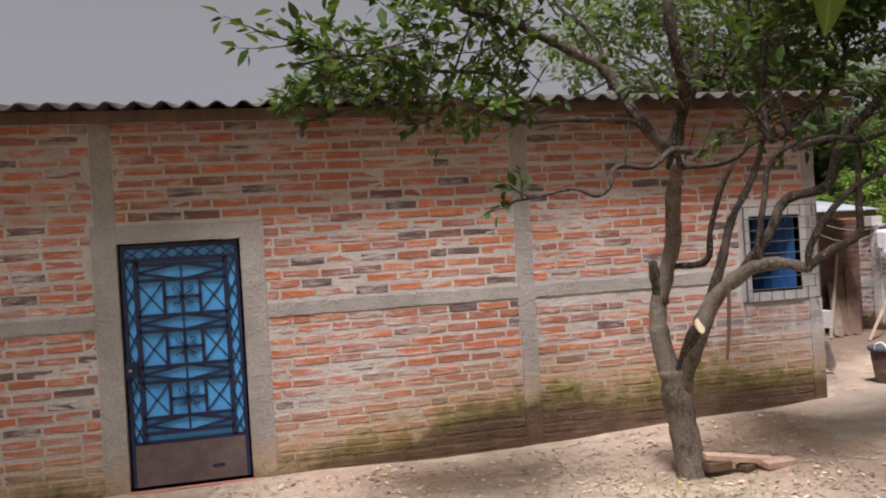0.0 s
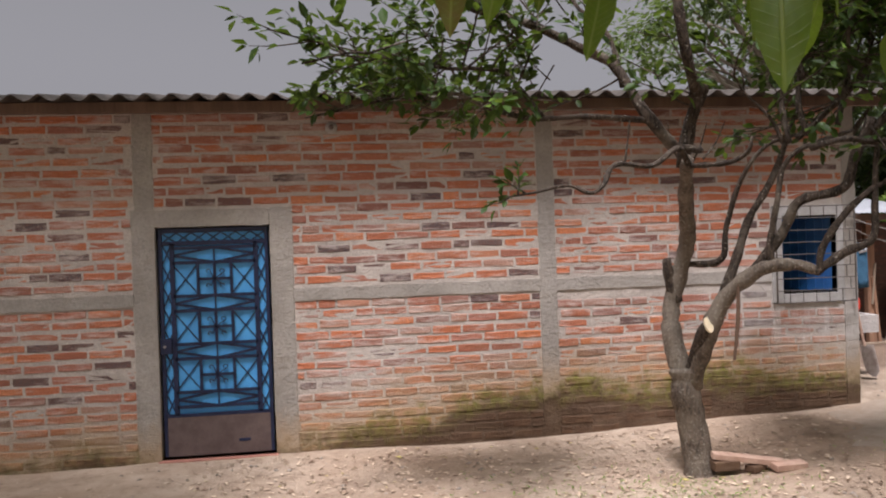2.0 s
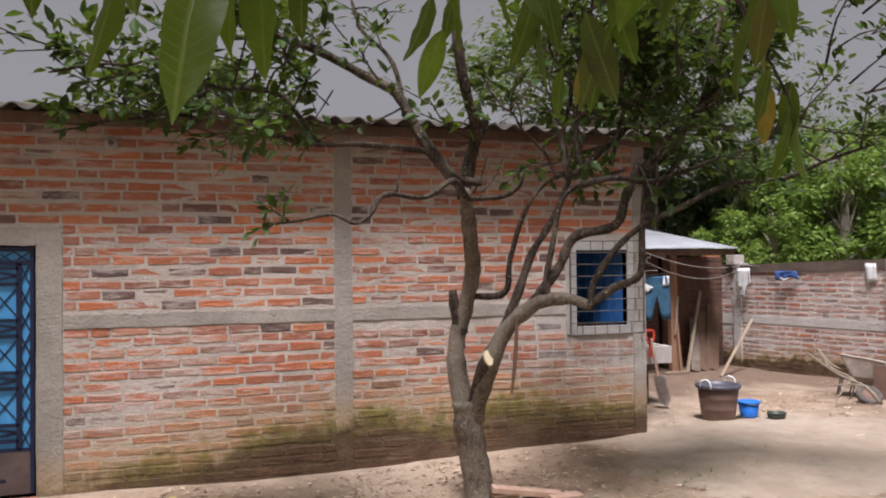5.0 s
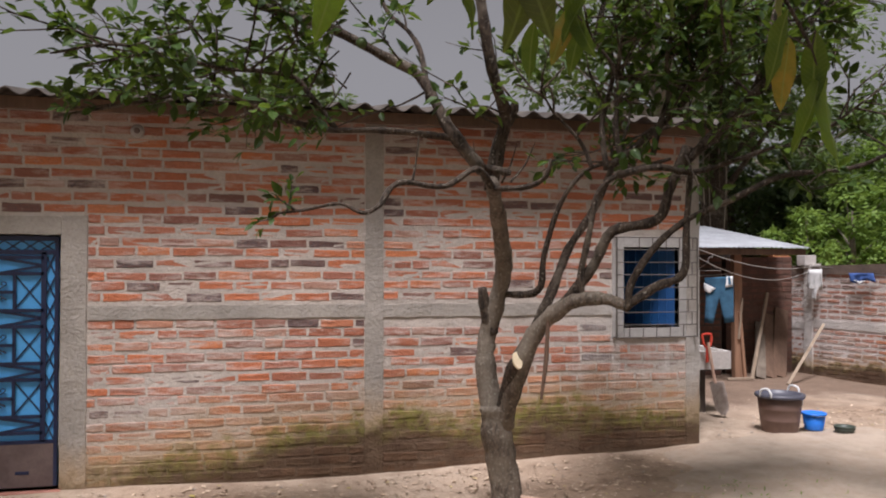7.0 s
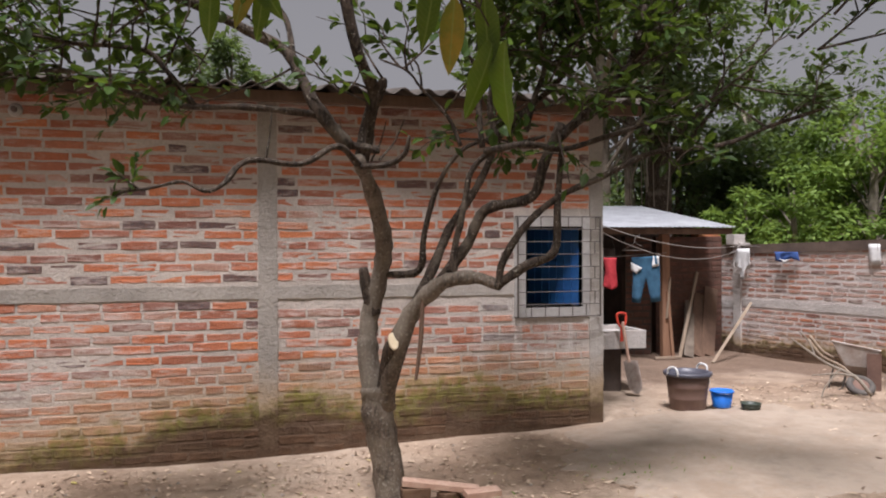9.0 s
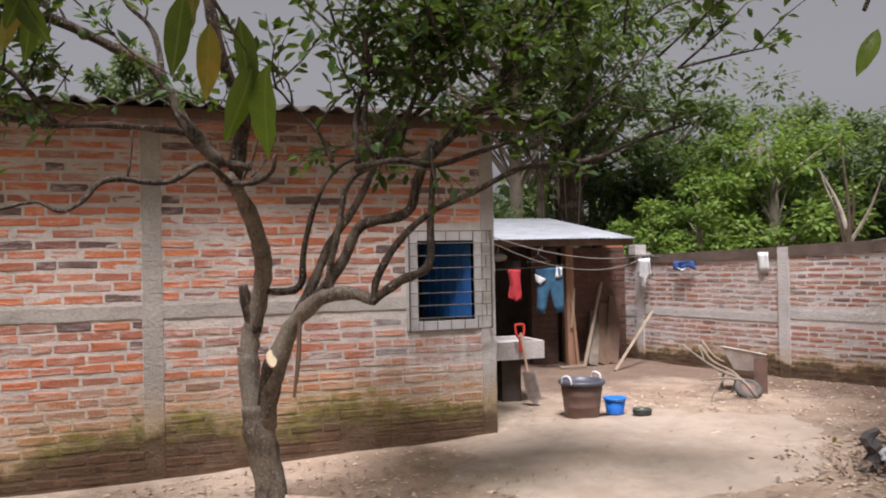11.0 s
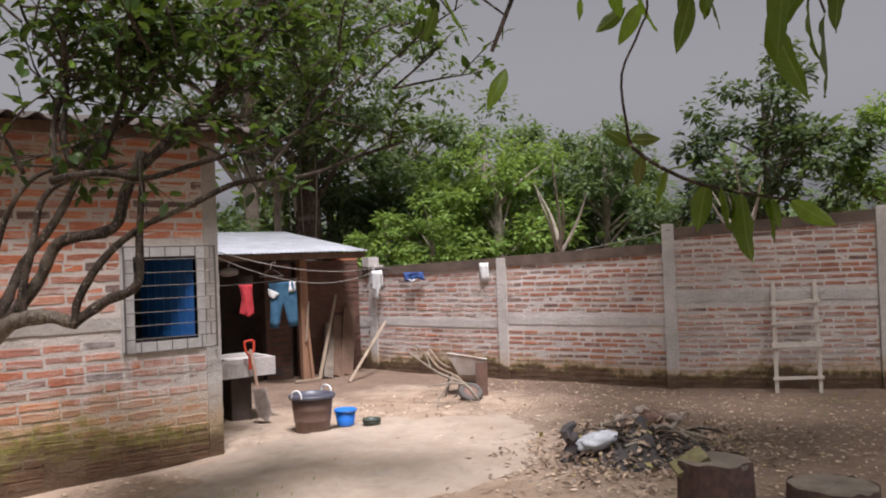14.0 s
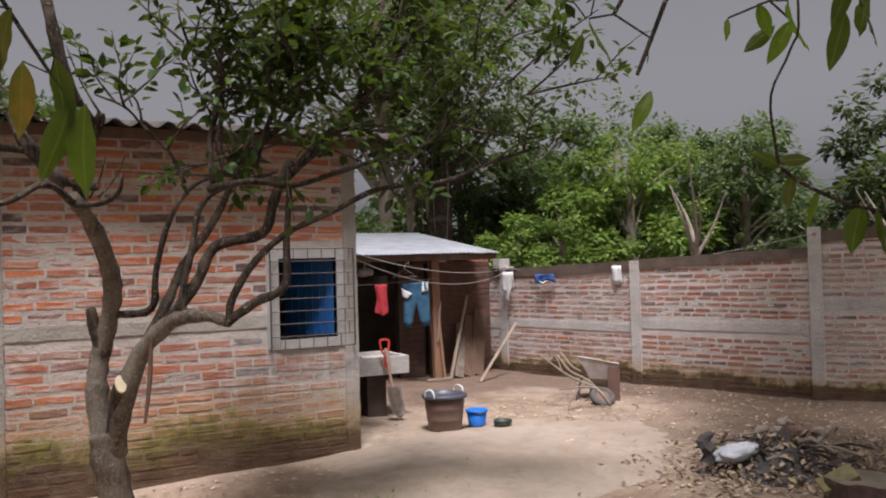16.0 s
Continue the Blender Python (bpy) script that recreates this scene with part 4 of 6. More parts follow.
cloth("blue_garment", (10.14, 10.45, 1.66), [(-0.19, 0.01), (0.16, 0.01), (0.20, -0.12), (0.06, -0.08), (-0.02, -0.15), (-0.17, -0.12)], M_CLOTHBLUE, "small blue garment hanging on the clothes line", 0.016, -72, [[(-0.12, -0.09), (-0.02, -0.15), (0.05, -0.09), (-0.02, -0.11)]])
cloth("white_rag", (10.50, 9.20, 1.77), [(-0.08, 0.01), (0.08, 0.01), (0.09, -0.25), (-0.07, -0.27)], M_CLOTHWHITE, "white rag hanging on the clothes line", 0.012, -72)
hanger = thing("wire_hanger", "grey wire clothes hanger with white hook under the shed roof", "hanger", pose(7.95, 10.84, 1.78, 0, 0, -20))
part("wire", tube([(-0.17, 0, -0.08), (0.0, 0, 0.03), (0.17, 0, -0.08), (-0.17, 0, -0.08)], 0.0035, 6), M_LINE, hanger)
part("hook", tube([(0, 0, 0.03), (0, 0, 0.08), (0.03, 0, 0.12), (0.055, 0, 0.10), (0.06, 0, 0.15)], 0.006, 6, 3), M_WHITE, hanger)
bag = thing("plastic_bag", "dull grey crumpled plastic bag tucked under the shed roof", "bag", pose(7.38, 11.0, 1.72))
body = bmesh.new()
bmesh.ops.create_uvsphere(body, u_segments=18, v_segments=12, radius=1.0)
for v in body.verts:
    k = 1 + 0.25 * noise.noise(v.co * 3.1)
    v.co = Vector((v.co.x * 0.14 * k, v.co.y * 0.08 * k, v.co.z * 0.06 * k + 0.06))
part("body", body, M_LINE, bag, smooth=True)
part("knot", tube([(0.0, 0, 0.1), (0.01, 0, 0.18), (0.03, 0, 0.24)], [0.03, 0.012, 0.02], 8, 2), M_LINE, bag)
pot = thing("hanging_pot", "dark sooty pot hanging under the shed roof", "pot", pose(7.75, 11.3, 1.55))
part("body", lathe([(0.0, 0), (0.09, 0.01), (0.12, 0.08), (0.115, 0.16), (0.125, 0.17), (0.11, 0.16), (0.08, 0.02), (0, 0.015)], 20), M_ASH, pot, smooth=True)
part("bail", tube([(-0.12, 0, 0.16), (-0.08, 0, 0.29), (0, 0, 0.40), (0.08, 0, 0.29), (0.12, 0, 0.16)], 0.005, 6, 3), M_IRON, pot)
stack = thing("clay_tile_stack", "small stack of orange clay tiles on the wall corner", "tiles", Matrix.Translation((9.70, 11.80, 1.9)))
for k in range(4):
    part("tile", box(-0.2 + 0.012 * k, 0.2 - 0.01 * k, -0.09, 0.09, k * 0.028, k * 0.028 + 0.022, 0.004), M_TILE, stack)
tagged(part("block", box(9.90, 10.10, 11.36, 11.56, 1.77, 1.93, 0.01), M_CONCRETE_YARD), "grey concrete block on the yard wall", "block")


# ---- wheelbarrow ----
M_RUSTPANEL = simple("rust_brown_sheet", (0.20, 0.115, 0.085), (0.13, 0.075, 0.06), 7, 0.75, 0.1, 40, 0.4)


def build_barrow():
    w = thing("wheelbarrow", "old rusty wheelbarrow tipped up beside the yard wall", "wheelbarrow", pose(9.23, 8.14, 0.125, 0, 0, -42) @ Matrix.Scale(0.86, 4))
    # tray: a tapered open pan seen from behind
    bm = bmesh.new()
    low = [(-0.08, 0.03, 0.32), (0.20, 0.03, 0.30), (0.18, 0.42, 0.12), (-0.07, 0.42, 0.16)]
    top = [(-0.24, -0.02, 0.64), (0.33, -0.02, 0.54), (0.30, 0.46, 0.44), (-0.20, 0.48, 0.52)]
    lo, hi = [bm.verts.new(p) for p in low], [bm.verts.new(p) for p in top]
    bm.faces.new(lo[::-1])
    for k in range(4):
        bm.faces.new((lo[k], lo[(k + 1) % 4], hi[(k + 1) % 4], hi[k]))
    bmesh.ops.recalc_face_normals(bm, faces=bm.faces)
    bmesh.ops.solidify(bm, geom=bm.faces, thickness=0.006)
    part("tray", bm, M_BARROW, w, "dented rusty steel tray", smooth=False)
    part("rim", tube([*top, top[0]], 0.012, 6), M_BARROW, w)
    for y in (-0.02, 0.44):
        part("handle", tube([(0.08, y, 0.10), (-0.10, y - 0.02, 0.30), (-0.36, y - 0.05, 0.44), (-0.53, y - 0.06, 0.66)], 0.016, 8, 3), M_PALEWOOD, w, "pale bent handle", smooth=True)
        part("leg", tube([(-0.20, y, 0.36), (-0.28, y, 0.0), (-0.12, y, 0.02), (-0.06, y, 0.28)], 0.011, 6, 2), M_IRON, w)
    part("brace", tube([(-0.25, -0.02, 0.12), (-0.25, 0.44, 0.12)], 0.010, 6), M_IRON, w)
    wheel = part("tyre", lathe([(0.10, -0.035), (0.15, -0.045), (0.175, -0.02), (0.175, 0.02), (0.15, 0.045), (0.10, 0.035), (0.10, -0.035)], 26), M_RUBBER, w, "dusty rubber tyre", smooth=True,
                 at=pose(0.10, -0.24, 0.10, 38, 0, 20))
    part("end_panel", box(0.17, 0.34, -0.055, -0.045, 0.0, 0.50, 0.003), M_RUSTPANEL, w, "rust-brown front panel standing on the ground")
    part("rim", lathe([(0.03, -0.03), (0.102, -0.028), (0.102, 0.028), (0.03, 0.03)], 20), M_RUSTPANEL, wheel)


build_barrow()


def build_dead_branch():
    b = thing("dead_branch", "bare pale dead branch leaning over the wheelbarrow", "branch", pose(9.02, 7.72, 0.13))
    part("limb", tube([(0.05, -0.05, 0.02), (-0.08, 0.05, 0.22), (-0.32, 0.22, 0.36), (-0.62, 0.40, 0.62)], [0.022, 0.02, 0.016, 0.008], 7, 4), M_PALEBARK, b, smooth=True)
    part("twig", tube([(-0.08, 0.05, 0.22), (-0.3, 0.05, 0.26), (-0.55, 0.15, 0.24)], [0.014, 0.012, 0.007], 6, 3), M_PALEBARK, b)
    part("twig", tube([(-0.2, 0.13, 0.3), (-0.35, 0.18, 0.10), (-0.42, 0.15, 0.0)], [0.012, 0.01, 0.008], 6, 3), M_PALEBARK, b)
    part("twig", tube([(-0.4, 0.28, 0.42), (-0.42, 0.35, 0.58), (-0.52, 0.4, 0.70)], [0.01, 0.008, 0.004], 6, 3), M_PALEBARK, b)


build_dead_branch()


def build_ladder():
    m, _ = yard_frame(3)
    l = thing("ladder", "grey weathered wooden ladder leaning on the yard wall", "ladder", m @ pose(1.44, -0.36, 0.12))
    ends = [((-0.26, 0, 0), (-0.23, 0.30, 1.30)), ((0.22, 0, 0), (0.24, 0.30, 1.32))]
    for a, b in ends:
        part("rail", plank(a, b, 0.045, 0.035, (1, 0, 0), 0.004), M_LADDER, l)
    for u, wd in ((0.13, 0.04), (0.42, 0.07), (0.62, 0.035), (0.80, 0.05)):
        p, q = Vector(ends[0][0]).lerp(Vector(ends[0][1]), u), Vector(ends[1][0]).lerp(Vector(ends[1][1]), u + 0.01)
        part("rung", plank(p + Vector((-0.04, -0.035, 0)), q + Vector((0.04, -0.035, 0)), wd, 0.025, (0, 0.22, 1), 0.003), M_LADDER, l)


build_ladder()


M_STUMP = simple("red_brown_stump_bark", (0.12, 0.065, 0.05), (0.06, 0.04, 0.034), 18, 0.95, 0, 30, 0.8)


def build_stump(x, y, r, h, label, seed):
    rng = random.Random(seed)
    s = thing("tree_stump", label, "stump", Matrix.Translation((x, y, ground_z(x, y) - 0.03)), "sawn stumps")
    bm = bmesh.new()
    n, rings = 30, []
    bumps = [1 + 0.10 * noise.noise((math.cos(2 * math.pi * k / n) * 1.6, math.sin(2 * math.pi * k / n) * 1.6, seed)) for k in range(n)]
    for u, f in ((0, 1.35), (0.12, 1.14), (0.35, 1.03), (0.75, 1.0), (1.0, 0.98)):
        rings.append([bm.verts.new((r * f * (bumps[k] + rng.uniform(-0.02, 0.02)) * math.cos(2 * math.pi * k / n), r * f * (bumps[k] + rng.uniform(-0.02, 0.02)) * math.sin(2 * math.pi * k / n), h * u + (0.012 * rng.uniform(-1, 1) if u == 1 else 0))) for k in range(n)])
    for a, b in zip(rings, rings[1:]):
        for k in range(n):
            bm.faces.new((a[k], a[(k + 1) % n], b[(k + 1) % n], b[k]))
    part("bark", bm, M_STUMP, s)
    bm = bmesh.new()
    bm.faces.new([bm.verts.new(v) for v in [(r * 0.975 * bumps[k] * math.cos(2 * math.pi * k / n), r * 0.975 * bumps[k] * math.sin(2 * math.pi * k / n), h - 0.004) for k in range(n)]])
    e = bmesh.ops.extrude_face_region(bm, geom=bm.faces[:])
    bmesh.ops.translate(bm, vec=(0, 0, -0.03), verts=[v for v in e["geom"] if isinstance(v, bmesh.types.BMVert)])
    part("cut_face", bm, M_GREYWOOD, s, "greyed saw-cut top")
    return s


M_MOSSWOOD = simple("mossy_wood", (0.25, 0.22, 0.10), (0.16, 0.125, 0.07), 16, 0.95, 0, 50, 0.5)
stump = build_stump(7.36, 3.26, 0.225, 0.42, "old sawn tree stump with greyed top", 3)
part("splinter", plank((-0.20, 0.15, 0.35), (-0.04, 0.03, 0.455), 0.13, 0.05, (0.6, 0.8, 0.5)), M_MOSSWOOD, stump, "mossy yellow-green splinter of wood")
build_stump(7.58, 2.60, 0.25, 0.34, "low broken dark tree stump", 8)


# ---- rubbish heap ----
M_SCRAP = simple("burnt_pale_scrap", (0.40, 0.34, 0.29), (0.20, 0.14, 0.11), 22, 0.9, 0, 60, 0.6)


def build_heap():
    cx, cy = 8.45, 4.75
    z = ground_z(cx, cy)
    rng = random.Random(12)
    heap = thing("rubbish_heap", "burnt heap of leaves, twigs and rubbish", "rubbish heap", Matrix.Translation((cx, cy, z)))
    bm = bmesh.new()
    bmesh.ops.create_grid(bm, x_segments=34, y_segments=34, size=1.0)
    for v in bm.verts:
        x, y = v.co.x, v.co.y
        r = math.hypot(x, y)
        v.co = (x * 0.85, y * 0.7, 0.24 * math.exp(-r * r * 3.0) * (1 + 0.8 * noise.noise((x * 5, y * 5, 2))) + 0.03 * noise.noise((x * 12, y * 12, 4)) * max(0, 1 - r) - 0.035 * r)
    part("mound", bm, M_ASH, heap)
    spots = []
    for _ in range(2600):
        a, r = rng.uniform(0, 2 * math.pi), abs(rng.gauss(0, 0.62))
        x, y = r * math.cos(a) * 1.1, r * math.sin(a) * 0.85
        if r < 0.55 and rng.random() < 0.55:
            continue
        zz = 0.22 * math.exp(-((x / 0.85) ** 2 + (y / 0.7) ** 2) * 3.0) + 0.01
        spots.append(((x, y, zz + rng.uniform(0, 0.05)), (rng.uniform(-1, 1), rng.uniform(-1, 1), rng.uniform(-0.3, 0.5)), (rng.uniform(-0.6, 0.6), rng.uniform(-0.6, 0.6), 1), rng.uniform(0.035, 0.095)))
    tagged(leaves("dry_leaves", spots, M_LEAF_DRY, heap), kind="stuff")
    for k in range(52):
        a = rng.uniform(0, 2 * math.pi)
        p = Vector((rng.uniform(-0.5, 0.5), rng.uniform(-0.4, 0.4), rng.uniform(0.08, 0.24)))
        d = Vector((math.cos(a), math.sin(a), rng.uniform(-0.15, 0.3))) * rng.uniform(0.06, 0.2)
        part("twig", tube([p - d, p + Vector((0, 0, 0.03)), p + d], [0.012, 0.011, 0.005], 5, 2), M_BARK if k % 3 else M_PALEBARK, heap)
    part("root_knot", tube([(-0.70, 0.22, -0.02), (-0.62, 0.18, 0.15), (-0.68, 0.22, 0.25), (-0.58, 0.20, 0.31)], [0.07, 0.06, 0.05, 0.02], 8, 3, rough=0.2, seed=2), M_ASH, heap)
    part("bent_stick", tube([(-0.02, -0.16, 0.23), (0.12, -0.20, 0.20), (0.30, -0.14, 0.22), (0.55, -0.06, 0.26), (0.72, 0.02, 0.22)], [0.018, 0.022, 0.02, 0.016, 0.01], 7, 4, rough=0.1, seed=4), M_PALEBARK, heap, "long bent pale stick")
    for k in range(11):
        bm = bmesh.new()
        bmesh.ops.create_icosphere(bm, subdivisions=2, radius=1.0)
        size = rng.uniform(0.045, 0.085)
        for v in bm.verts:
            v.co = v.co * size * (1 + 0.5 * noise.noise(v.co * 1.9 + Vector((k * 3.1, 0, 0)))) 
            v.co.z *= 0.75
        x, y = 0.22 + rng.gauss(0, 0.13), 0.12 + rng.gauss(0, 0.08)
        part("scrap", bm, M_SCRAP if k % 2 else M_RUSTPANEL, heap, at=pose(x, y, 0.30 - 0.9 * abs(x - 0.22) * 0.5, rng.uniform(-30, 30), rng.uniform(-30, 30), rng.uniform(0, 180)))
    sack = bmesh.new()
    bmesh.ops.create_uvsphere(sack, u_segments=28, v_segments=16, radius=1.0)
    for v in sack.verts:
        k = 1 + 0.24 * noise.noise(v.co * 2.3) + 0.14 * noise.noise(v.co * 7)
        v.co = Vector((v.co.x * 0.175 * k, v.co.y * 0.09 * k, v.co.z * 0.07 * k))
    tagged(part("plastic_sack", sack, M_SACK, smooth=True, at=pose(cx - 0.50, cy + 0.04, z + 0.17, 8, -12, -30)), "crumpled white plastic sack on the rubbish heap", "sack")


build_heap()


# ---- planks by the tree ----
for p, q, wd, th, label in (((3.56, 5.98, 0.13), (4.10, 5.90, 0.055), 0.09, 0.045, "reddish sawn plank lying beside the tree"),
                            ((3.98, 5.84, 0.045), (4.24, 5.86, 0.045), 0.10, 0.05, "short reddish wood offcut on the earth")):
    o = thing("plank", label, "plank", Matrix.Translation(p), "planks by the tree")
    part("board", plank((0, 0, 0), Vector(q) - Vector(p), wd, th, (0, 1, 0.1), 0.005), M_REDWOOD, o)
o = thing("brick_piece", "broken red brick propping the plank", "brick", Matrix.Translation((3.66, 5.96, 0.02)))
part("brick", box(-0.11, 0.09, -0.06, 0.06, 0, 0.07, 0.008), M_BRICK_YARD, o)
o = thing("brick_piece", "broken red brick lying under the plank", "brick", pose(3.88, 5.92, 0.0, 0, 0, 25))
part("brick", box(-0.07, 0.08, -0.05, 0.05, 0, 0.05, 0.01), M_BRICK_YARD, o)


# ---- citrus tree ----
citrus = thing("citrus_tree", "leaning citrus tree with forked dark trunk and sawn limb", "tree", Matrix.Translation((3.45, 6.08, -0.04)))
citrus_limbs = []


def limb(name, pts, r0, r1):
    """One limb of the citrus tree, knotted and tapered."""
    n = len(pts)
    rng = random.Random(n * 7 + int(pts[0][2] * 100))
    radii = [(r0 + (r1 - r0) * k / (n - 1)) * (1.12 if r0 < 0.045 else 1.0) for k in range(n)]
    base = Vector(citrus.location)
    path, rad = smooth_path([Vector(p) - base for p in pts], radii, 5)
    knots = [r * (1 + 0.24 * noise.noise(p * 9) + 0.07 * rng.uniform(-1, 1)) for p, r in zip(path, rad)]
    if name == "trunk":
        knots[0] *= 1.25
    elif r1 < 0.03:
        knots[-1] *= 0.7
    part(name, tube(path, knots, 16 if r0 > 0.04 else 8, 1, rough=0.09, seed=n), M_TRUNK if r0 > 0.06 else M_BARK, citrus, smooth=True)
    citrus_limbs.append((pts, r0, r1))


limb("trunk", [(3.52, 6.08, -0.14), (3.46, 6.08, 0.32), (3.40, 6.06, 0.61), (3.38, 6.05, 0.80)], 0.108, 0.1)
limb("limb", [(3.39, 6.06, 0.69), (3.35, 6.15, 1.01), (3.37, 6.20, 1.25), (3.43, 6.15, 1.54), (3.45, 6.05, 1.78), (3.37, 5.88, 2.05), (3.25, 5.60, 2.24), (3.17, 5.40, 2.32)], 0.082, 0.042)
limb("limb", [(3.40, 6.18, 1.29), (3.35, 6.17, 1.46), (3.32, 6.15, 1.63)], 0.052, 0.036)
limb("limb", [(3.14, 5.50, 2.40), (2.94, 5.50, 2.63), (2.82, 5.60, 2.90), (2.72, 5.65, 3.05), (2.50, 5.65, 3.15), (2.21, 5.60, 3.27), (1.97, 5.50, 3.31), (1.68, 5.40, 3.35)], 0.04, 0.02)
limb("limb", [(2.80, 5.60, 2.86), (2.77, 5.70, 3.18), (2.71, 5.80, 3.35), (2.57, 5.90, 3.52), (2.51, 6.00, 3.78)], 0.02, 0.01)
limb("limb", [(3.21, 5.58, 2.28), (3.25, 5.54, 2.55), (3.28, 5.47, 2.76), (3.16, 5.32, 2.95), (3.07, 5.24, 3.27), (3.00, 5.20, 3.65)], 0.042, 0.028)
limb("limb", [(3.26, 5.49, 2.66), (3.32, 5.46, 2.77), (3.34, 5.45, 2.85)], 0.034, 0.026)
limb("limb", [(3.18, 5.40, 2.28), (3.01, 5.20, 2.38), (2.79, 5.10, 2.26), (2.49, 4.95, 2.26), (2.36, 4.82, 2.12), (2.27, 4.80, 2.08), (2.15, 4.85, 2.13), (1.98, 4.95, 2.10), (1.83, 5.00, 2.08)], 0.021, 0.006)
limb("limb", [(3.18, 5.40, 2.28), (3.30, 5.10, 2.27), (3.37, 4.97, 2.32), (3.39, 4.93, 2.42)], 0.018, 0.010)
limb("sawn_branch", [(3.08, 5.51, 2.43), (3.20, 5.50, 2.415), (3.32, 5.48, 2.39)], 0.024, 0.022)
for sx, sy, lean_x in ((3.14, 5.48, -0.05), (3.20, 5.50, 0.03), (3.27, 5.52, 0.06), (3.31, 5.46, 0.10), (2.59, 5.05, 0.02)):
    low = 2.28 if sx < 3 else 2.33
    limb("shoot", [(sx, sy, low), (sx + lean_x, sy, low + 0.12), (sx + lean_x * 1.6, sy - 0.02, low + 0.26)], 0.007, 0.003)
limb("limb", [(2.92, 5.50, 2.61), (2.51, 5.50, 2.64), (2.14, 5.50, 2.63), (1.83, 5.50, 2.70), (1.61, 5.50, 2.80), (1.28, 5.50, 2.80), (0.97, 5.50, 2.73), (0.60, 5.50, 2.65)], 0.02, 0.007)
limb("limb", [(2.19, 5.50, 2.64), (2.04, 5.50, 2.83), (1.94, 5.50, 2.94), (1.74, 5.50, 2.97), (1.52, 5.40, 2.95), (1.21, 5.40, 3.01), (0.92, 5.30, 3.03), (0.60, 5.30, 2.96)], 0.017, 0.006)
limb("limb", [(3.44, 6.04, 0.66), (3.49, 5.85, 1.04), (3.58, 5.75, 1.33), (3.69, 5.60, 1.49), (3.77, 5.50, 1.56), (3.93, 5.40, 1.58), (4.06, 5.30, 1.53)], 0.075, 0.036)
limb("limb", [(4.04, 5.32, 1.53), (4.22, 5.25, 1.66), (4.39, 5.20, 1.75), (4.41, 5.20, 2.02), (4.44, 5.20, 2.41)], 0.032, 0.016)
limb("limb", [(4.05, 5.30, 1.52), (4.08, 5.30, 1.69), (4.21, 5.25, 1.91), (4.41, 5.20, 2.09), (4.68, 5.12, 2.22), (5.02, 5.05, 2.38), (5.46, 5.00, 2.43), (5.83, 4.95, 2.57), (6.20, 4.90, 2.69)], 0.026, 0.01)
limb("limb", [(3.53, 5.77, 1.23), (3.77, 5.90, 1.63), (3.91, 5.97, 1.91), (4.12, 6.00, 2.20), (4.28, 6.05, 2.50), (4.44, 6.10, 2.84)], 0.038, 0.014)
limb("limb", [(3.82, 5.48, 1.56), (3.81, 5.50, 1.72), (3.88, 5.50, 2.05), (3.93, 5.50, 2.27), (4.06, 5.45, 2.40), (4.41, 5.40, 2.51)], 0.024, 0.013)
limb("limb", [(3.68, 5.60, 1.48), (3.90, 5.50, 1.79), (4.01, 5.45, 2.02), (4.31, 5.40, 2.10), (4.38, 5.35, 2.32), (4.48, 5.30, 2.58)], 0.034, 0.030)
limb("limb", [(3.45, 6.13, 1.58), (3.69, 6.00, 1.61), (3.72, 5.95, 1.87), (3.80, 5.85, 2.22), (3.95, 5.75, 2.45), (4.19, 5.65, 2.53)], 0.026, 0.012)
limb("limb", [(4.45, 5.31, 2.46), (4.72, 5.25, 2.74), (4.89, 5.20, 2.92), (5.06, 5.20, 3.11), (5.27, 5.20, 3.38), (5.57, 5.20, 3.69)], 0.029, 0.016)
limb("limb", [(4.04, 5.50, 2.47), (4.28, 5.50, 2.66), (4.58, 5.50, 2.94), (4.62, 5.50, 3.20), (4.54, 5.50, 3.43), (4.51, 5.50, 3.73)], 0.022, 0.01)
limb("limb", [(4.04, 5.60, 2.45), (4.05, 5.70, 2.77), (4.18, 5.80, 3.18), (4.14, 5.90, 3.53), (4.19, 5.90, 3.85)], 0.02, 0.01)
limb("limb", [(4.46, 5.31, 2.48), (4.70, 5.25, 2.69), (4.91, 5.29, 2.89), (4.99, 5.21, 3.16), (5.08, 5.25, 3.45), (5.20, 5.29, 3.78)], 0.025, 0.013)
limb("limb", [(4.09, 5.46, 2.49), (4.06, 5.50, 2.70), (4.10, 5.54, 2.97), (4.07, 5.46, 3.22), (4.15, 5.50, 3.49)], 0.02, 0.01)
limb("limb", [(4.26, 5.36, 2.53), (4.34, 5.40, 2.77), (4.42, 5.44, 2.96), (4.36, 5.36, 3.17), (4.43, 5.40, 3.45)], 0.021, 0.01)
limb("limb", [(3.79, 5.26, 2.41), (3.72, 5.30, 2.59), (3.56, 5.34, 2.77), (3.45, 5.26, 2.86), (3.29, 5.30, 2.93)], 0.014, 0.005)
limb("limb", [(4.08, 5.46, 2.88), (4.04, 5.50, 3.13), (3.90, 5.54, 3.34), (3.82, 5.46, 3.49)], 0.012, 0.007)
limb("limb", [(3.90, 5.11, 2.36), (4.18, 5.15, 2.42), (4.45, 5.19, 2.40), (4.69, 5.11, 2.47), (5.00, 5.15, 2.57), (5.40, 5.19, 2.70), (5.73, 5.11, 2.94)], 0.022, 0.007)
part("sawn_stub", tube([(0.0, -0.06, 0.80), (0.0, -0.16, 0.98), (0.0, -0.25, 1.12), (0.0, -0.29, 1.18)], [0.065, 0.058, 0.052, 0.034], 12, 3), M_BARK, citrus, smooth=True)
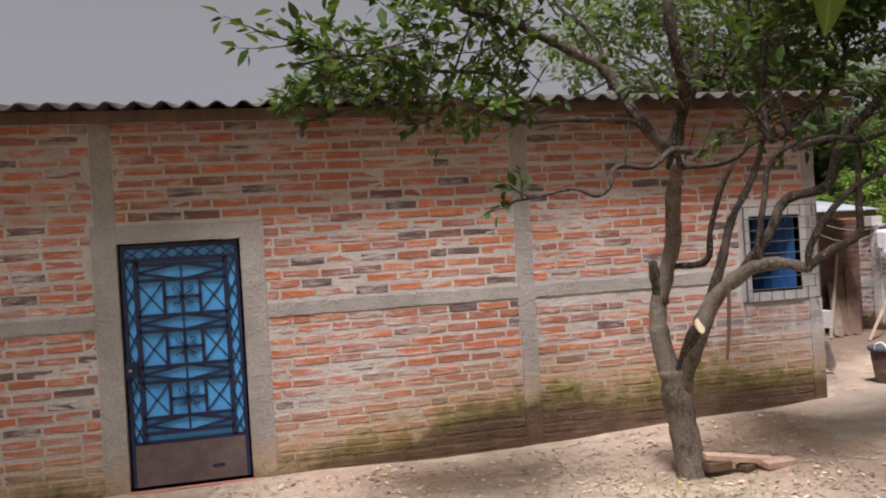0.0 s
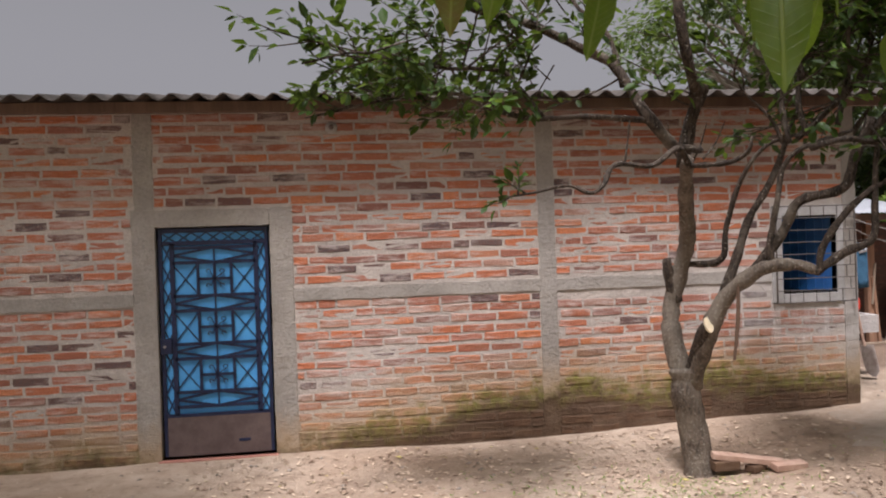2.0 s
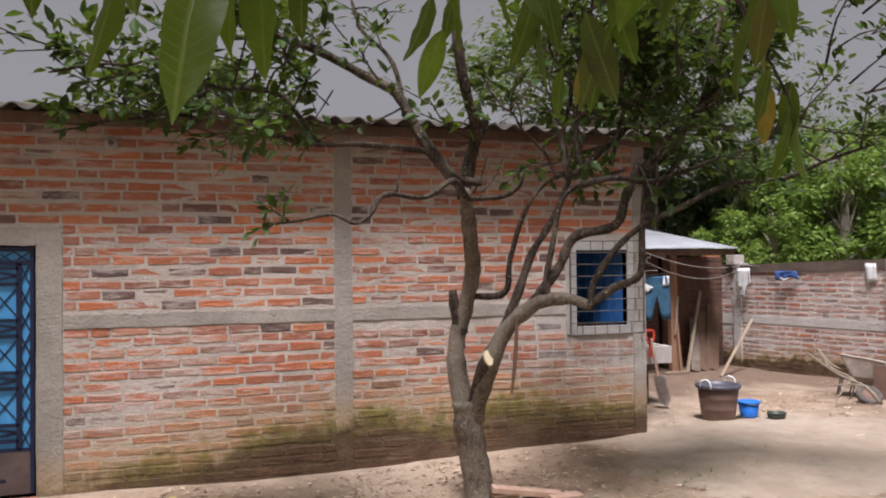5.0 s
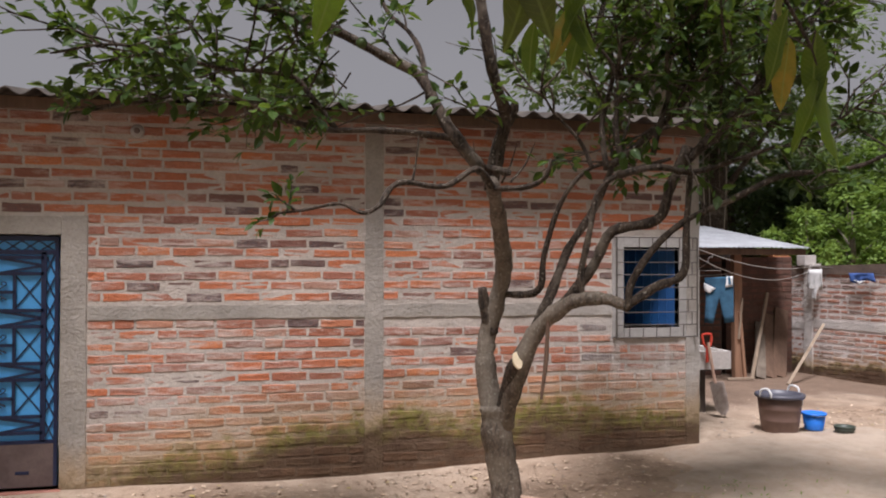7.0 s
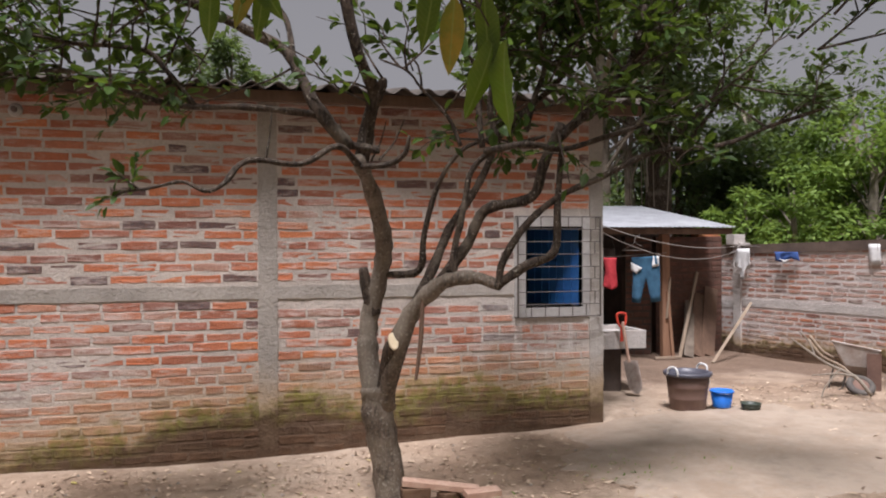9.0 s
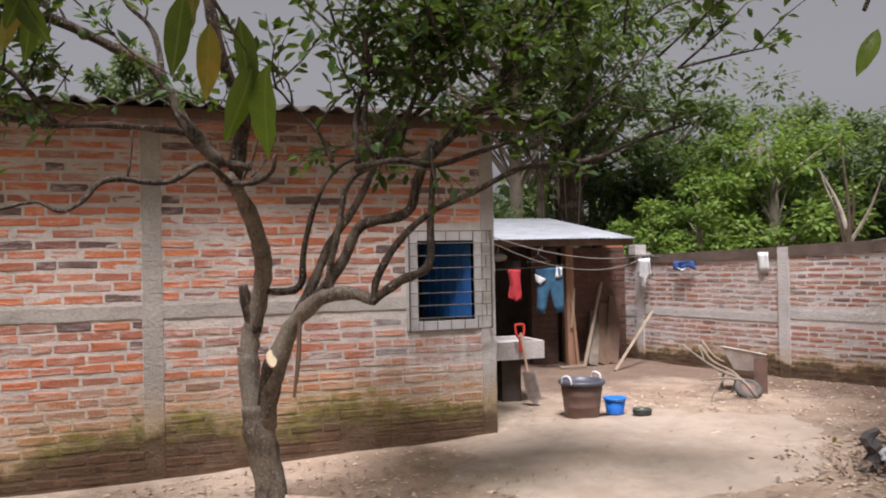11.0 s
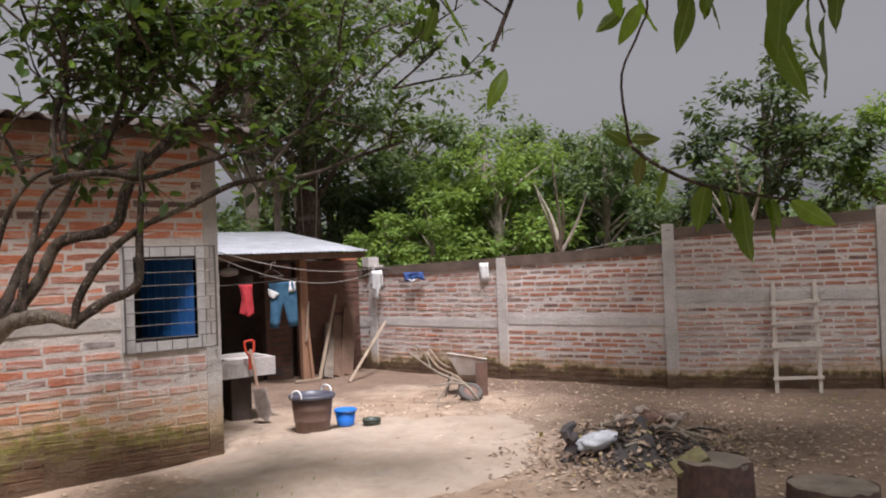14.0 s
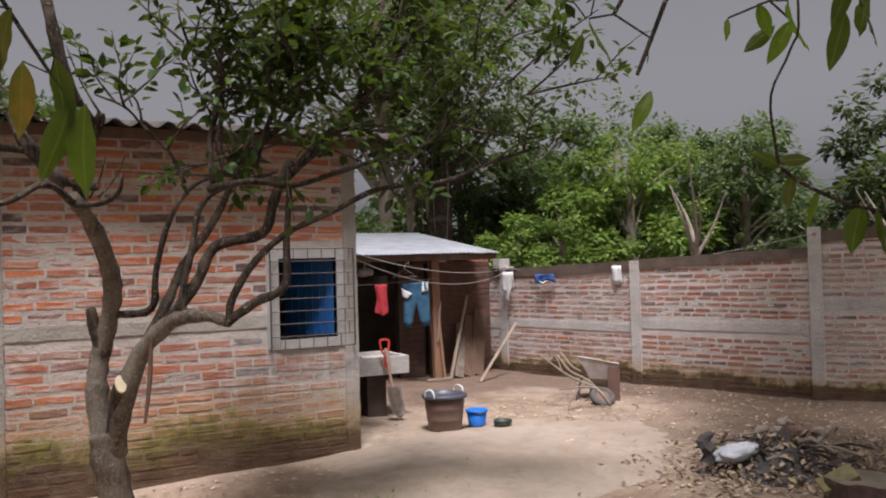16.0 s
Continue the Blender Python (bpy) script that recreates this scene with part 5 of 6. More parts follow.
face = tube([(0, 0, 0), (0, 0, 0.012)], [0.040, 0.038], 18)
bmesh.ops.scale(face, vec=(0.9, 1.55, 1), verts=face.verts)
part("sawn_face", face, M_CUT, citrus, "fresh pale saw cut", at=pose(0.004, -0.325, 1.185, 66, 0, 12))
stick = thing("hanging_stick", "thin dry stick caught in the tree fork", "stick", Matrix.Translation((3.63, 5.62, 1.47)))
part("shaft", tube([(0, 0, 0.02), (-0.015, 0, -0.3), (-0.05, 0.0, -0.57)], [0.012, 0.016, 0.010], 6, 2), M_WOOD, stick)


def grow_citrus_crown():
    """Side twigs along the outer limbs, each set with leaves."""
    rng = random.Random(21)
    base = Vector(citrus.location)
    twigs, spots = bmesh.new(), []
    centre = Vector((3.6, 5.6, 2.2))

    def twig(p, d, length, r, count, depth=0):
        bend = Vector((rng.uniform(-1, 1), rng.uniform(-1, 1), rng.uniform(-0.6, 0.8))) * 0.75
        q = p + d * (length * 0.5) + bend * (length * 0.25)
        e = p + d * length + bend * (length * 0.2)
        tube([p - base, q - base, e - base], [r, r * 0.75, r * 0.35], 5, 2, bm=twigs, cap=False)
        if depth:
            for _ in range(2):
                u = rng.uniform(0.35, 0.95)
                dd = (d + Vector((rng.uniform(-1, 1), rng.uniform(-1, 1), rng.uniform(-0.5, 0.9)))).normalized()
                twig(p.lerp(e, u), dd, length * rng.uniform(0.45, 0.7), r * 0.6, count, depth - 1)
        for _ in range(count):
            u = rng.uniform(0.25, 1.05)
            at = (p.lerp(q, u * 2) if u < 0.5 else q.lerp(e, u * 2 - 1)) - base
            ld = (d * 0.5 + Vector((rng.uniform(-1, 1), rng.uniform(-1, 1), rng.uniform(-0.75, 0.6)))).normalized()
            at = at + ld * rng.uniform(0.0, 0.05)
            spots.append((at, ld, (rng.uniform(-0.7, 0.7), rng.uniform(-0.7, 0.7), 1), rng.uniform(0.06, 0.125)))

    for pts, r0, r1 in citrus_limbs:
        if r0 > 0.06:
            continue
        path, _ = smooth_path(pts, [1] * len(pts), 6)
        n = len(path)
        for k, p in enumerate(path):
            u = k / (n - 1)
            if p.z < (2.75 if p.x < 2.6 else 2.5) and not (u > 0.88 and 2.0 < p.z < 2.2 and p.x < 2.4):
                continue
            if p.x < 0.85:
                continue
            dense = 0.75 if p.x > 3.9 and p.z > 2.75 else (0.62 if p.x < 2.0 else (0.10 if 2.1 < p.x < 3.4 else 0.30))
            if rng.random() > dense * (0.5 + 0.8 * u):
                continue
            out = Vector((p.x - centre.x, p.y - centre.y, 0)).normalized()
            d = (out * 0.5 + Vector((rng.uniform(-1, 1), rng.uniform(-1, 1), rng.uniform(-0.35, 0.9)))).normalized()
            small = p.z < 2.4
            twig(p, d, rng.uniform(0.12, 0.2) if small else rng.uniform(0.28, 0.6), 0.009, 10 if small else rng.randint(5, 9), 0 if small else 1)
    # the high crown over the yard
    for k in range(46):
        a, b = rng.uniform(-1, 1), rng.uniform(-1, 1)
        p = Vector((5.0 + 1.3 * a, 5.05 + 0.6 * b, 3.15 + 0.8 * rng.random() - 0.25 * abs(a)))
        d = Vector((a * 0.6, b * 0.6, rng.uniform(0.1, 0.9))).normalized()
        twig(p, d, rng.uniform(0.35, 0.65), 0.010, 11, 1)
    for k in range(30):
        a, b = rng.uniform(-1, 1), rng.uniform(-1, 1)
        p = Vector((1.58 + 0.78 * a, 5.55 + 0.4 * b, 3.05 + 0.36 * rng.uniform(-1, 1) - 0.15 * max(0, -a)))
        d = Vector((-0.7 + 0.5 * a, b * 0.6, rng.uniform(-0.4, 0.6))).normalized()
        twig(p, d, rng.uniform(0.25, 0.5), 0.006, 10, 1)
    tagged(part("twig_mass", twigs, M_BARK, citrus), kind="stuff")
    tagged(leaves("crown", spots, M_LEAF_CITRUS, citrus, "small glossy dark green leaves", 0.3, 0.5), kind="stuff")
    green = simple("green_fruit", (0.075, 0.12, 0.03), (0.055, 0.09, 0.02), 12, 0.5)
    for p in ((2.35, 5.5, 3.18), (2.1, 5.6, 2.95), (4.1, 5.3, 2.52), (1.6, 5.5, 2.9)):
        ball = lathe([(0.0, -0.036), (0.018, -0.032), (0.031, -0.018), (0.036, 0.0), (0.031, 0.018), (0.018, 0.032), (0.0, 0.034)], 14)
        part("fruit", ball, green, citrus, "small unripe green fruit", smooth=True, at=Matrix.Translation(Vector(p) - base))


grow_citrus_crown()


# ---- mango tree over the path ----
mango = thing("mango_tree", "mango tree whose long leaves hang over the path", "tree", Matrix.Translation((1.9, -2.6, 0.05)))
MB = Vector(mango.location)
part("trunk", tube([(0, 0, -0.1), (0.03, 0.02, 0.8), (-0.03, 0.1, 1.7), (0.05, 0.15, 2.5)], [0.26, 0.20, 0.18, 0.16], 14, 4, rough=0.05), M_BARK, mango, smooth=True)
BOUGHS = [((0.05, 0.15, 2.4), (-0.5, 1.6, 3.0), (-0.75, 3.2, 3.15), (-0.9, 4.3, 2.95)), ((0.05, 0.15, 2.4), (0.3, 1.8, 3.1), (0.4, 3.4, 3.15), (0.5, 4.6, 2.85)),
          ((0.05, 0.15, 2.4), (1.0, 1.5, 3.0), (1.8, 2.8, 3.1), (2.5, 4.0, 2.8)), ((0.05, 0.15, 2.4), (-1.2, 0.6, 3.3), (-2.6, 1.2, 4.2), (-3.6, 1.6, 4.8)), ((0.05, 0.15, 2.4), (1.6, 0.3, 3.4), (3.2, 0.9, 4.2), (4.6, 1.2, 4.7))]
for bough in BOUGHS:
    part("bough", tube(bough, [0.10, 0.07, 0.045, 0.018], 9, 5, rough=0.05), M_BARK, mango, smooth=True)


def mango_leaf(seed, length=1.0):
    """One long folded leaf hanging along -z, unit long, its stalk at the origin."""
    rng = random.Random(seed)
    verts, faces, n = [], [], 9
    for k in range(n + 1):
        u = k / n
        w = 0.145 * (math.sin(math.pi * min(1, u * 1.02) ** 0.85) ** 0.8 if 0 < u < 0.98 else 0.0)
        cy = 0.10 * math.sin(u * 2.6 + seed) * u
        ripple = 0.018 * math.sin(u * 17 + seed)
        verts += [(-w, cy + 0.05 * w / 0.145 + ripple, -u), (0, cy, -u), (w, cy + 0.05 * w / 0.145 - ripple, -u)]
    for k in range(n):
        i = 3 * k
        faces += [(i, i + 1, i + 4, i + 3), (i + 1, i + 2, i + 5, i + 4)]
    me = bpy.data.meshes.new("leaf")
    me.from_pydata(verts, [], faces)
    me.materials.append(M_LEAF_HANG)
    me.polygons.foreach_set("use_smooth", [True] * len(faces))
    return me


def hanging_leaf_material():
    """Backlit mango green, a few leaves turning brown, with a pale midrib of its own colour."""
    n = Nodes("hanging_mango_leaf")
    r = n.obi.outputs["Random"]
    c = n.pick(r, [(0.0, (0.028, 0.055, 0.012)), (0.38, (0.05, 0.10, 0.015)), (0.6, (0.22, 0.38, 0.03)), (0.84, (0.035, 0.07, 0.018)), (0.93, (0.10, 0.055, 0.05)), (1.0, (0.45, 0.24, 0.04))])
    c = n.mix(n.ramp(n.noise(26, 4, 0.7), 0.45, 0.75, 0.0, 0.5), c, (0.05, 0.07, 0.015))
    c = n.mix(n.ramp(n.noise(5, 3, 0.6, None, True), 0.4, 0.65, 0.0, 0.55), c, (0.12, 0.16, 0.025))
    axes = n.t.nodes.new("ShaderNodeSeparateXYZ")
    n.t.links.new(n.t.nodes.new("ShaderNodeTexCoord").outputs["Object"], axes.inputs[0])
    side = n.calc("ABSOLUTE", axes.outputs[0])
    vein = n.calc("FRACT", n.calc("MULTIPLY", n.calc("SUBTRACT", axes.outputs[2], n.calc("MULTIPLY", side, 0.9)), 15.0))
    ribs = n.calc("MAXIMUM", n.ramp(side, 0.014, 0.006), n.ramp(n.calc("ABSOLUTE", n.calc("SUBTRACT", vein, 0.5)), 0.07, 0.02, 0.0, 0.45))
    c = n.mix(n.calc("MULTIPLY", ribs, 0.5), c, (0.30, 0.36, 0.10))
    n.bump(ribs, 0.35, 0.003)
    n.done(c, n.ramp(n.noise(9, 3, 0.6, None, True), 0.3, 0.7, 0.28, 0.5), 0, 0.5)
    tr = n.t.nodes.new("ShaderNodeBsdfTranslucent")
    n.put(tr.inputs["Color"], n.mix(0.4, c, (0.34, 0.50, 0.02)))
    mx = n.t.nodes.new("ShaderNodeMixShader")
    mx.inputs[0].default_value = 0.6
    n.t.links.new(n.b.outputs[0], mx.inputs[1]), n.t.links.new(tr.outputs[0], mx.inputs[2])
    n.t.links.new(mx.outputs[0], n.t.nodes["Material Output"].inputs["Surface"])
    return n.m


M_LEAF_HANG = hanging_leaf_material()
MANGO_LEAVES = [mango_leaf(k) for k in range(6)]
leaf_rng = random.Random(33)


def sprig(bough, length, *tips, lean=0.35):
    """A thin twig off a bough ending in drooping leaves whose tips hang at the given places."""
    tips = [Vector(t) for t in tips]
    mid = sum(tips, Vector()) / len(tips)
    node = mid + Vector((0, -0.02, length * 0.92))
    path, _ = smooth_path(BOUGHS[bough], [1] * 4, 8)
    root = min((p + MB for p in path), key=lambda p: (p - node).length + (0.5 if p.z < node.z else 0))
    bow = root.lerp(node, 0.6) + Vector((0, 0, 0.06))
    part("twig", tube([root - MB, bow - MB, node - MB], [0.008, 0.006, 0.004], 6, 4), M_BARK, mango)
    for k, tip in enumerate(tips):
        start = node.lerp(tip + Vector((0, 0, length)), 0.6)
        start = start + Vector((leaf_rng.uniform(-0.06, 0.06), leaf_rng.uniform(-0.05, 0.05), leaf_rng.uniform(-0.05, 0.0)))
        d = tip - start
        if k:
            part("stalk", tube([node - MB, start - MB], 0.0022, 4), M_BARK, mango)
        ob = new("leaf", MANGO_LEAVES[leaf_rng.randrange(6)])
        ob.parent = mango
        q = Vector((0, 0, -1)).rotation_difference(d.normalized())
        spin = Matrix.Rotation(leaf_rng.uniform(-1.0, 1.0), 4, "Z")
        s = d.length
        ob.matrix_basis = Matrix.Translation(start - MB) @ q.to_matrix().to_4x4() @ spin @ Matrix.Diagonal((1.12 * s, s, s, 1))


sprig(0, 0.17, (0.91, 1.36, 2.13), (0.90, 1.34, 2.19), (0.97, 1.36, 2.15), (0.83, 1.33, 2.20), (1.01, 1.32, 2.21))
sprig(0, 0.20, (1.28, 1.04, 2.00), (1.36, 1.27, 2.11), (1.25, 1.19, 2.14), (1.32, 1.21, 2.18))
sprig(0, 0.20, (1.42, 1.27, 2.09), (1.47, 1.29, 2.15), (1.39, 1.29, 2.19), (1.45, 1.25, 2.21))
sprig(1, 0.17, (1.80, 1.86, 2.20), (1.77, 1.86, 2.28), (1.89, 1.81, 2.30), (1.85, 1.85, 2.33))
sprig(1, 0.18, (2.05, 1.77, 2.20), (2.07, 1.73, 2.29), (1.99, 1.79, 2.26), (1.97, 1.74, 2.31), (2.03, 1.69, 2.33))
sprig(1, 0.18, (2.08, 1.64, 2.15), (2.14, 1.60, 2.16), (2.19, 1.61, 2.24), (2.10, 1.57, 2.25))
sprig(1, 0.17, (2.08, 1.48, 2.27), (2.15, 1.45, 2.25), (2.18, 1.49, 2.30), (2.12, 1.41, 2.33))
sprig(2, 0.17, (2.15, 1.23, 2.09), (2.19, 1.25, 2.15), (2.21, 1.19, 2.18))
sprig(0, 0.17, (1.18, 1.48, 2.12), (1.09, 1.49, 2.21), (1.14, 1.45, 2.24))
sprig(1, 0.17, (2.33, 2.28, 2.25), (2.39, 2.27, 2.29), (2.44, 2.28, 2.27), (2.50, 2.26, 2.31), (2.41, 2.23, 2.33))
sprig(1, 0.19, (2.75, 1.96, 2.19), (2.79, 1.94, 2.28))
sprig(1, 0.21, (2.94, 1.99, 2.02), (2.87, 2.00, 2.06), (2.82, 1.99, 2.15), (2.91, 2.01, 2.16))
sprig(2, 0.11, (3.78, 1.35, 2.24), (3.84, 1.30, 2.23), (3.92, 1.29, 2.25))
sprig(2, 0.12, (3.88, 1.29, 2.11))
sprig(2, 0.10, (4.08, 1.19, 2.26), (4.12, 1.16, 2.24), (4.16, 1.11, 2.25), (4.11, 1.14, 2.28), (4.06, 1.21, 2.29))
sprig(2, 0.11, (4.19, 1.08, 2.21), (4.28, 1.03, 2.26), (4.23, 1.05, 2.27), (4.16, 1.05, 2.28))
sprig(4, 0.16, (4.20, 0.89, 2.20), (4.16, 0.81, 2.06), (4.17, 0.79, 2.07), (4.25, 0.79, 2.19), (4.21, 0.80, 2.12), (4.12, 0.84, 2.14))

part("hanging_shoot", tube([Vector(p) - MB for p in ((4.03, 1.05, 2.72), (4.07, 1.05, 2.32), (4.07, 1.07, 2.24), (4.05, 1.10, 2.16), (4.07, 1.11, 2.07), (4.08, 1.10, 2.02), (4.13, 1.05, 1.97), (4.17, 0.99, 1.94), (4.25, 0.89, 1.91))],
                           [0.004, 0.0025, 0.0025, 0.0025, 0.003, 0.004, 0.004, 0.0035, 0.0025], 6, 4), M_BARK, mango)
for start, tip in (((4.09, 1.09, 2.01), (4.09, 1.11, 1.95)), ((4.12, 1.06, 1.98), (4.12, 1.08, 1.91)), ((4.17, 1.01, 1.95), (4.16, 1.03, 1.86)), ((4.20, 0.96, 1.93), (4.21, 0.94, 1.80)), ((4.17, 0.98, 1.94), (4.19, 0.97, 1.86)),
                   ((4.23, 0.92, 1.92), (4.24, 0.91, 1.86)), ((4.12, 1.06, 1.98), (4.17, 1.03, 2.00)), ((4.08, 1.11, 2.04), (4.12, 1.07, 2.04)), ((4.25, 0.89, 1.91), (4.29, 0.83, 1.86)), ((4.23, 0.92, 1.92), (4.21, 0.89, 1.83)), ((4.08, 1.11, 2.03), (4.04, 1.14, 2.06)),
                   ((4.19, 0.97, 1.94), (4.17, 0.95, 1.87)), ((4.21, 0.93, 1.92), (4.27, 0.92, 1.90))):
    start, tip = Vector(start), Vector(tip)
    ob = new("leaf", MANGO_LEAVES[leaf_rng.randrange(6)])
    ob.parent = mango
    s = (tip - start).length
    ob.matrix_basis = Matrix.Translation(start - MB) @ Vector((0, 0, -1)).rotation_difference((tip - start).normalized()).to_matrix().to_4x4() @ Matrix.Rotation(leaf_rng.uniform(-1, 1), 4, "Z") @ Matrix.Diagonal((1.5 * s, s, s, 1))


def mango_shade_crown():
    """Unseen crown added above and behind the path for shade, gapped for sun patches."""
    rng = random.Random(5)
    spots = []
    for k in range(MANGO_CLUMPS):
        x, y = rng.uniform(-6.5, 14.0), rng.uniform(-3.0, 6.4)
        far = 6.4 if x < -0.8 else (4.3 if x < 9.4 else 5.6)
        reach = math.hypot((x - 1.9) / 14.0, (y + 2.6) / 10.5)
        if y > far or reach > 1 or any(math.hypot(x - a, (y - b) * 0.9) < r for a, b, r in ((0.4, 4.1, 1.4), (2.1, 4.0, 1.6), (4.8, 4.2, 1.4), (6.7, 4.2, 1.0))):
            continue
        c = Vector((x, y, max(4.1, 2.6 + 0.42 * math.hypot(x - 1.8, y)) + 1.1 * rng.random()))
        for _ in range(44):
            d = Vector((rng.gauss(0, 1), rng.gauss(0, 1), rng.gauss(-0.3, 0.6))).normalized()
            spots.append((c + d * rng.uniform(0.04, 0.42) - MB, d, (rng.uniform(-0.5, 0.5), rng.uniform(-0.5, 0.5), 1), rng.uniform(0.14, 0.22)))
    tagged(leaves("crown", spots, M_LEAF_MANGO, mango, "unseen long green mango leaves added for shade", 0.3, 0.3), kind="stuff")


MANGO_CLUMPS = 1600
mango_shade_crown()


# ---- woodland behind ----
def wild_tree(x, y, height, spread_r, low, material, seed, label, clumps=60, per=70, size=0.22, trunk_r=0.14, bark=None, flat=1.0, name="tree"):
    """Tapered trunk, limbs to the clumps, and an uneven crown of leaf clumps."""
    rng = random.Random(seed)
    t = thing(name, label, "tree", Matrix.Translation((x, y, -0.1)), "trees behind the yard")
    bark = bark or M_PALEBARK
    top = height * 0.86
    lean_v = Vector((rng.uniform(-0.3, 0.3), rng.uniform(-0.3, 0.3), 0))
    part("trunk", tube([(0, 0, 0), lean_v * 0.4 + Vector((0, 0, top * 0.35)), lean_v * 0.7 + Vector((0.05, 0, top * 0.7)), lean_v + Vector((0, 0, top))], [trunk_r * 1.3, trunk_r, trunk_r * 0.7, trunk_r * 0.2], 9, 4, rough=0.06, seed=seed), bark, t, smooth=True)
    limbs, spots = bmesh.new(), []
    mid_z = (low + height) / 2
    for k in range(clumps):
        while True:
            v = Vector((rng.uniform(-1, 1), rng.uniform(-1, 1), rng.uniform(-1, 1)))
            if 0.35 < v.length < 1:
                break
        lump = 1 + 0.35 * noise.noise(v * 1.7 + Vector((seed, 0, 0)))
        c = Vector((v.x * spread_r * lump, v.y * spread_r * flat * lump, mid_z + v.z * (height - low) / 2 * lump)) + lean_v
        r = rng.uniform(0.16, 0.30) * spread_r
        if k % 3 == 0:
            base = lean_v * 0.6 + Vector((0, 0, min(top * 0.95, max(low * 0.7, c.z - spread_r * rng.uniform(0.4, 0.8)))))
            tube([base, base.lerp(c, 0.5) + Vector((0, 0, 0.1)), c], [trunk_r * 0.35, trunk_r * 0.2, trunk_r * 0.06], 5, 2, bm=limbs, cap=False)
        for _ in range(per):
            d = Vector((rng.gauss(0, 1), rng.gauss(0, 1), rng.gauss(0, 0.75)))
            d.normalize()
            p = c + Vector((d.x, d.y, d.z * 0.7)) * (r * rng.uniform(0.35, 1.0))
            spots.append((p, (d.x + rng.uniform(-0.7, 0.7), d.y + rng.uniform(-0.7, 0.7), d.z * 0.5 - 0.15 + rng.uniform(-0.4, 0.4)), (d.x * 0.6, d.y * 0.6, 1.0), size * rng.uniform(0.65, 1.25)))
    tagged(part("branchwork", limbs, bark, t), kind="stuff")
    tagged(leaves("crown", spots, material, t, "", 0.25, 0.5), kind="stuff")
    return t


wild_tree(10.6, 17.0, 9.0, 3.0, 4.2, M_LEAF_FAR, 1, "tall tree with bare trunk behind the shed", 80, 83, 0.19, 0.16)
wild_tree(12.1, 17.6, 9.5, 3.2, 4.6, M_LEAF_FAR, 2, "tall tree with thick dark trunk behind the shed", 80, 83, 0.19, 0.30, M_BARK)
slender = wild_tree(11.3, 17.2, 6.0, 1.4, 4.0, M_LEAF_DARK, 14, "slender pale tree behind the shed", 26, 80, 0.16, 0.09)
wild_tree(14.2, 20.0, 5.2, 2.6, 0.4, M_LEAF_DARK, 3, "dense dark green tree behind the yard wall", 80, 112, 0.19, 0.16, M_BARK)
wild_tree(17.0, 21.0, 7.0, 2.8, 0.8, M_LEAF_FAR, 4, "dense green tree behind the yard wall", 90, 120, 0.21, 0.2)
wild_tree(20.2, 20.5, 7.2, 3.0, 0.8, M_LEAF_FAR, 5, "broad green tree behind the yard wall", 95, 120, 0.21, 0.2)
wild_tree(17.6, 17.0, 5.3, 2.3, 0.6, M_LEAF_BRIGHT, 6, "bright yellow-green tree behind the yard wall", 85, 120, 0.18, 0.15)
wild_tree(15.0, 16.6, 3.6, 1.5, 0.4, M_LEAF_BRIGHT, 7, "bright green shrub behind the yard wall", 50, 112, 0.15, 0.08)
wild_tree(12.6, 14.6, 2.9, 0.9, 0.6, M_LEAF_BRIGHT, 8, "low bright green shrub beside the shed", 36, 96, 0.12, 0.05)
wild_tree(20.8, 16.0, 5.6, 2.0, 0.6, M_LEAF_FAR, 9, "green tree behind the yard wall", 70, 112, 0.18, 0.15)
wild_tree(23.0, 18.5, 6.6, 2.6, 0.8, M_LEAF_FAR, 10, "green tree far behind the yard wall", 80, 112, 0.21, 0.18)
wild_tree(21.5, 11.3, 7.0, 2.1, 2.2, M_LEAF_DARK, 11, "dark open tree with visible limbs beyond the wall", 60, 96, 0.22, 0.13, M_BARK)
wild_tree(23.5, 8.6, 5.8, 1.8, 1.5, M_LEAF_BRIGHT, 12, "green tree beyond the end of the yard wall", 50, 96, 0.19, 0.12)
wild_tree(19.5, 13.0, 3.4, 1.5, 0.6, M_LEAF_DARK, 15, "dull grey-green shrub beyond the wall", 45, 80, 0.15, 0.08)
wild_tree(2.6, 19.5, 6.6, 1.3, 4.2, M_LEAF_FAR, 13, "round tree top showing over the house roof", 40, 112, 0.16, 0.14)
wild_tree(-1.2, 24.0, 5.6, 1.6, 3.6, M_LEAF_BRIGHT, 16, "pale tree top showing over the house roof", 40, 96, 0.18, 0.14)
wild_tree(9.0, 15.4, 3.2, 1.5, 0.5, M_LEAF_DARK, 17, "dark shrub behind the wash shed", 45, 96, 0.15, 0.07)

vine_rng = random.Random(61)
for k in range(16):
    x, y, hang = vine_rng.uniform(-0.9, 0.7), vine_rng.uniform(-0.5, 0.2), vine_rng.uniform(1.4, 3.4)
    sway = vine_rng.uniform(-0.15, 0.15)
    part("vine", tube([(x, y, 5.4), (x + sway, y, 5.4 - hang * 0.5), (x + sway * 0.4, y, 5.4 - hang)], [0.014, 0.018, 0.010], 5, 3), M_PALEBARK if k % 2 else M_GREYWOOD, slender, "pale vine hanging from the branches")


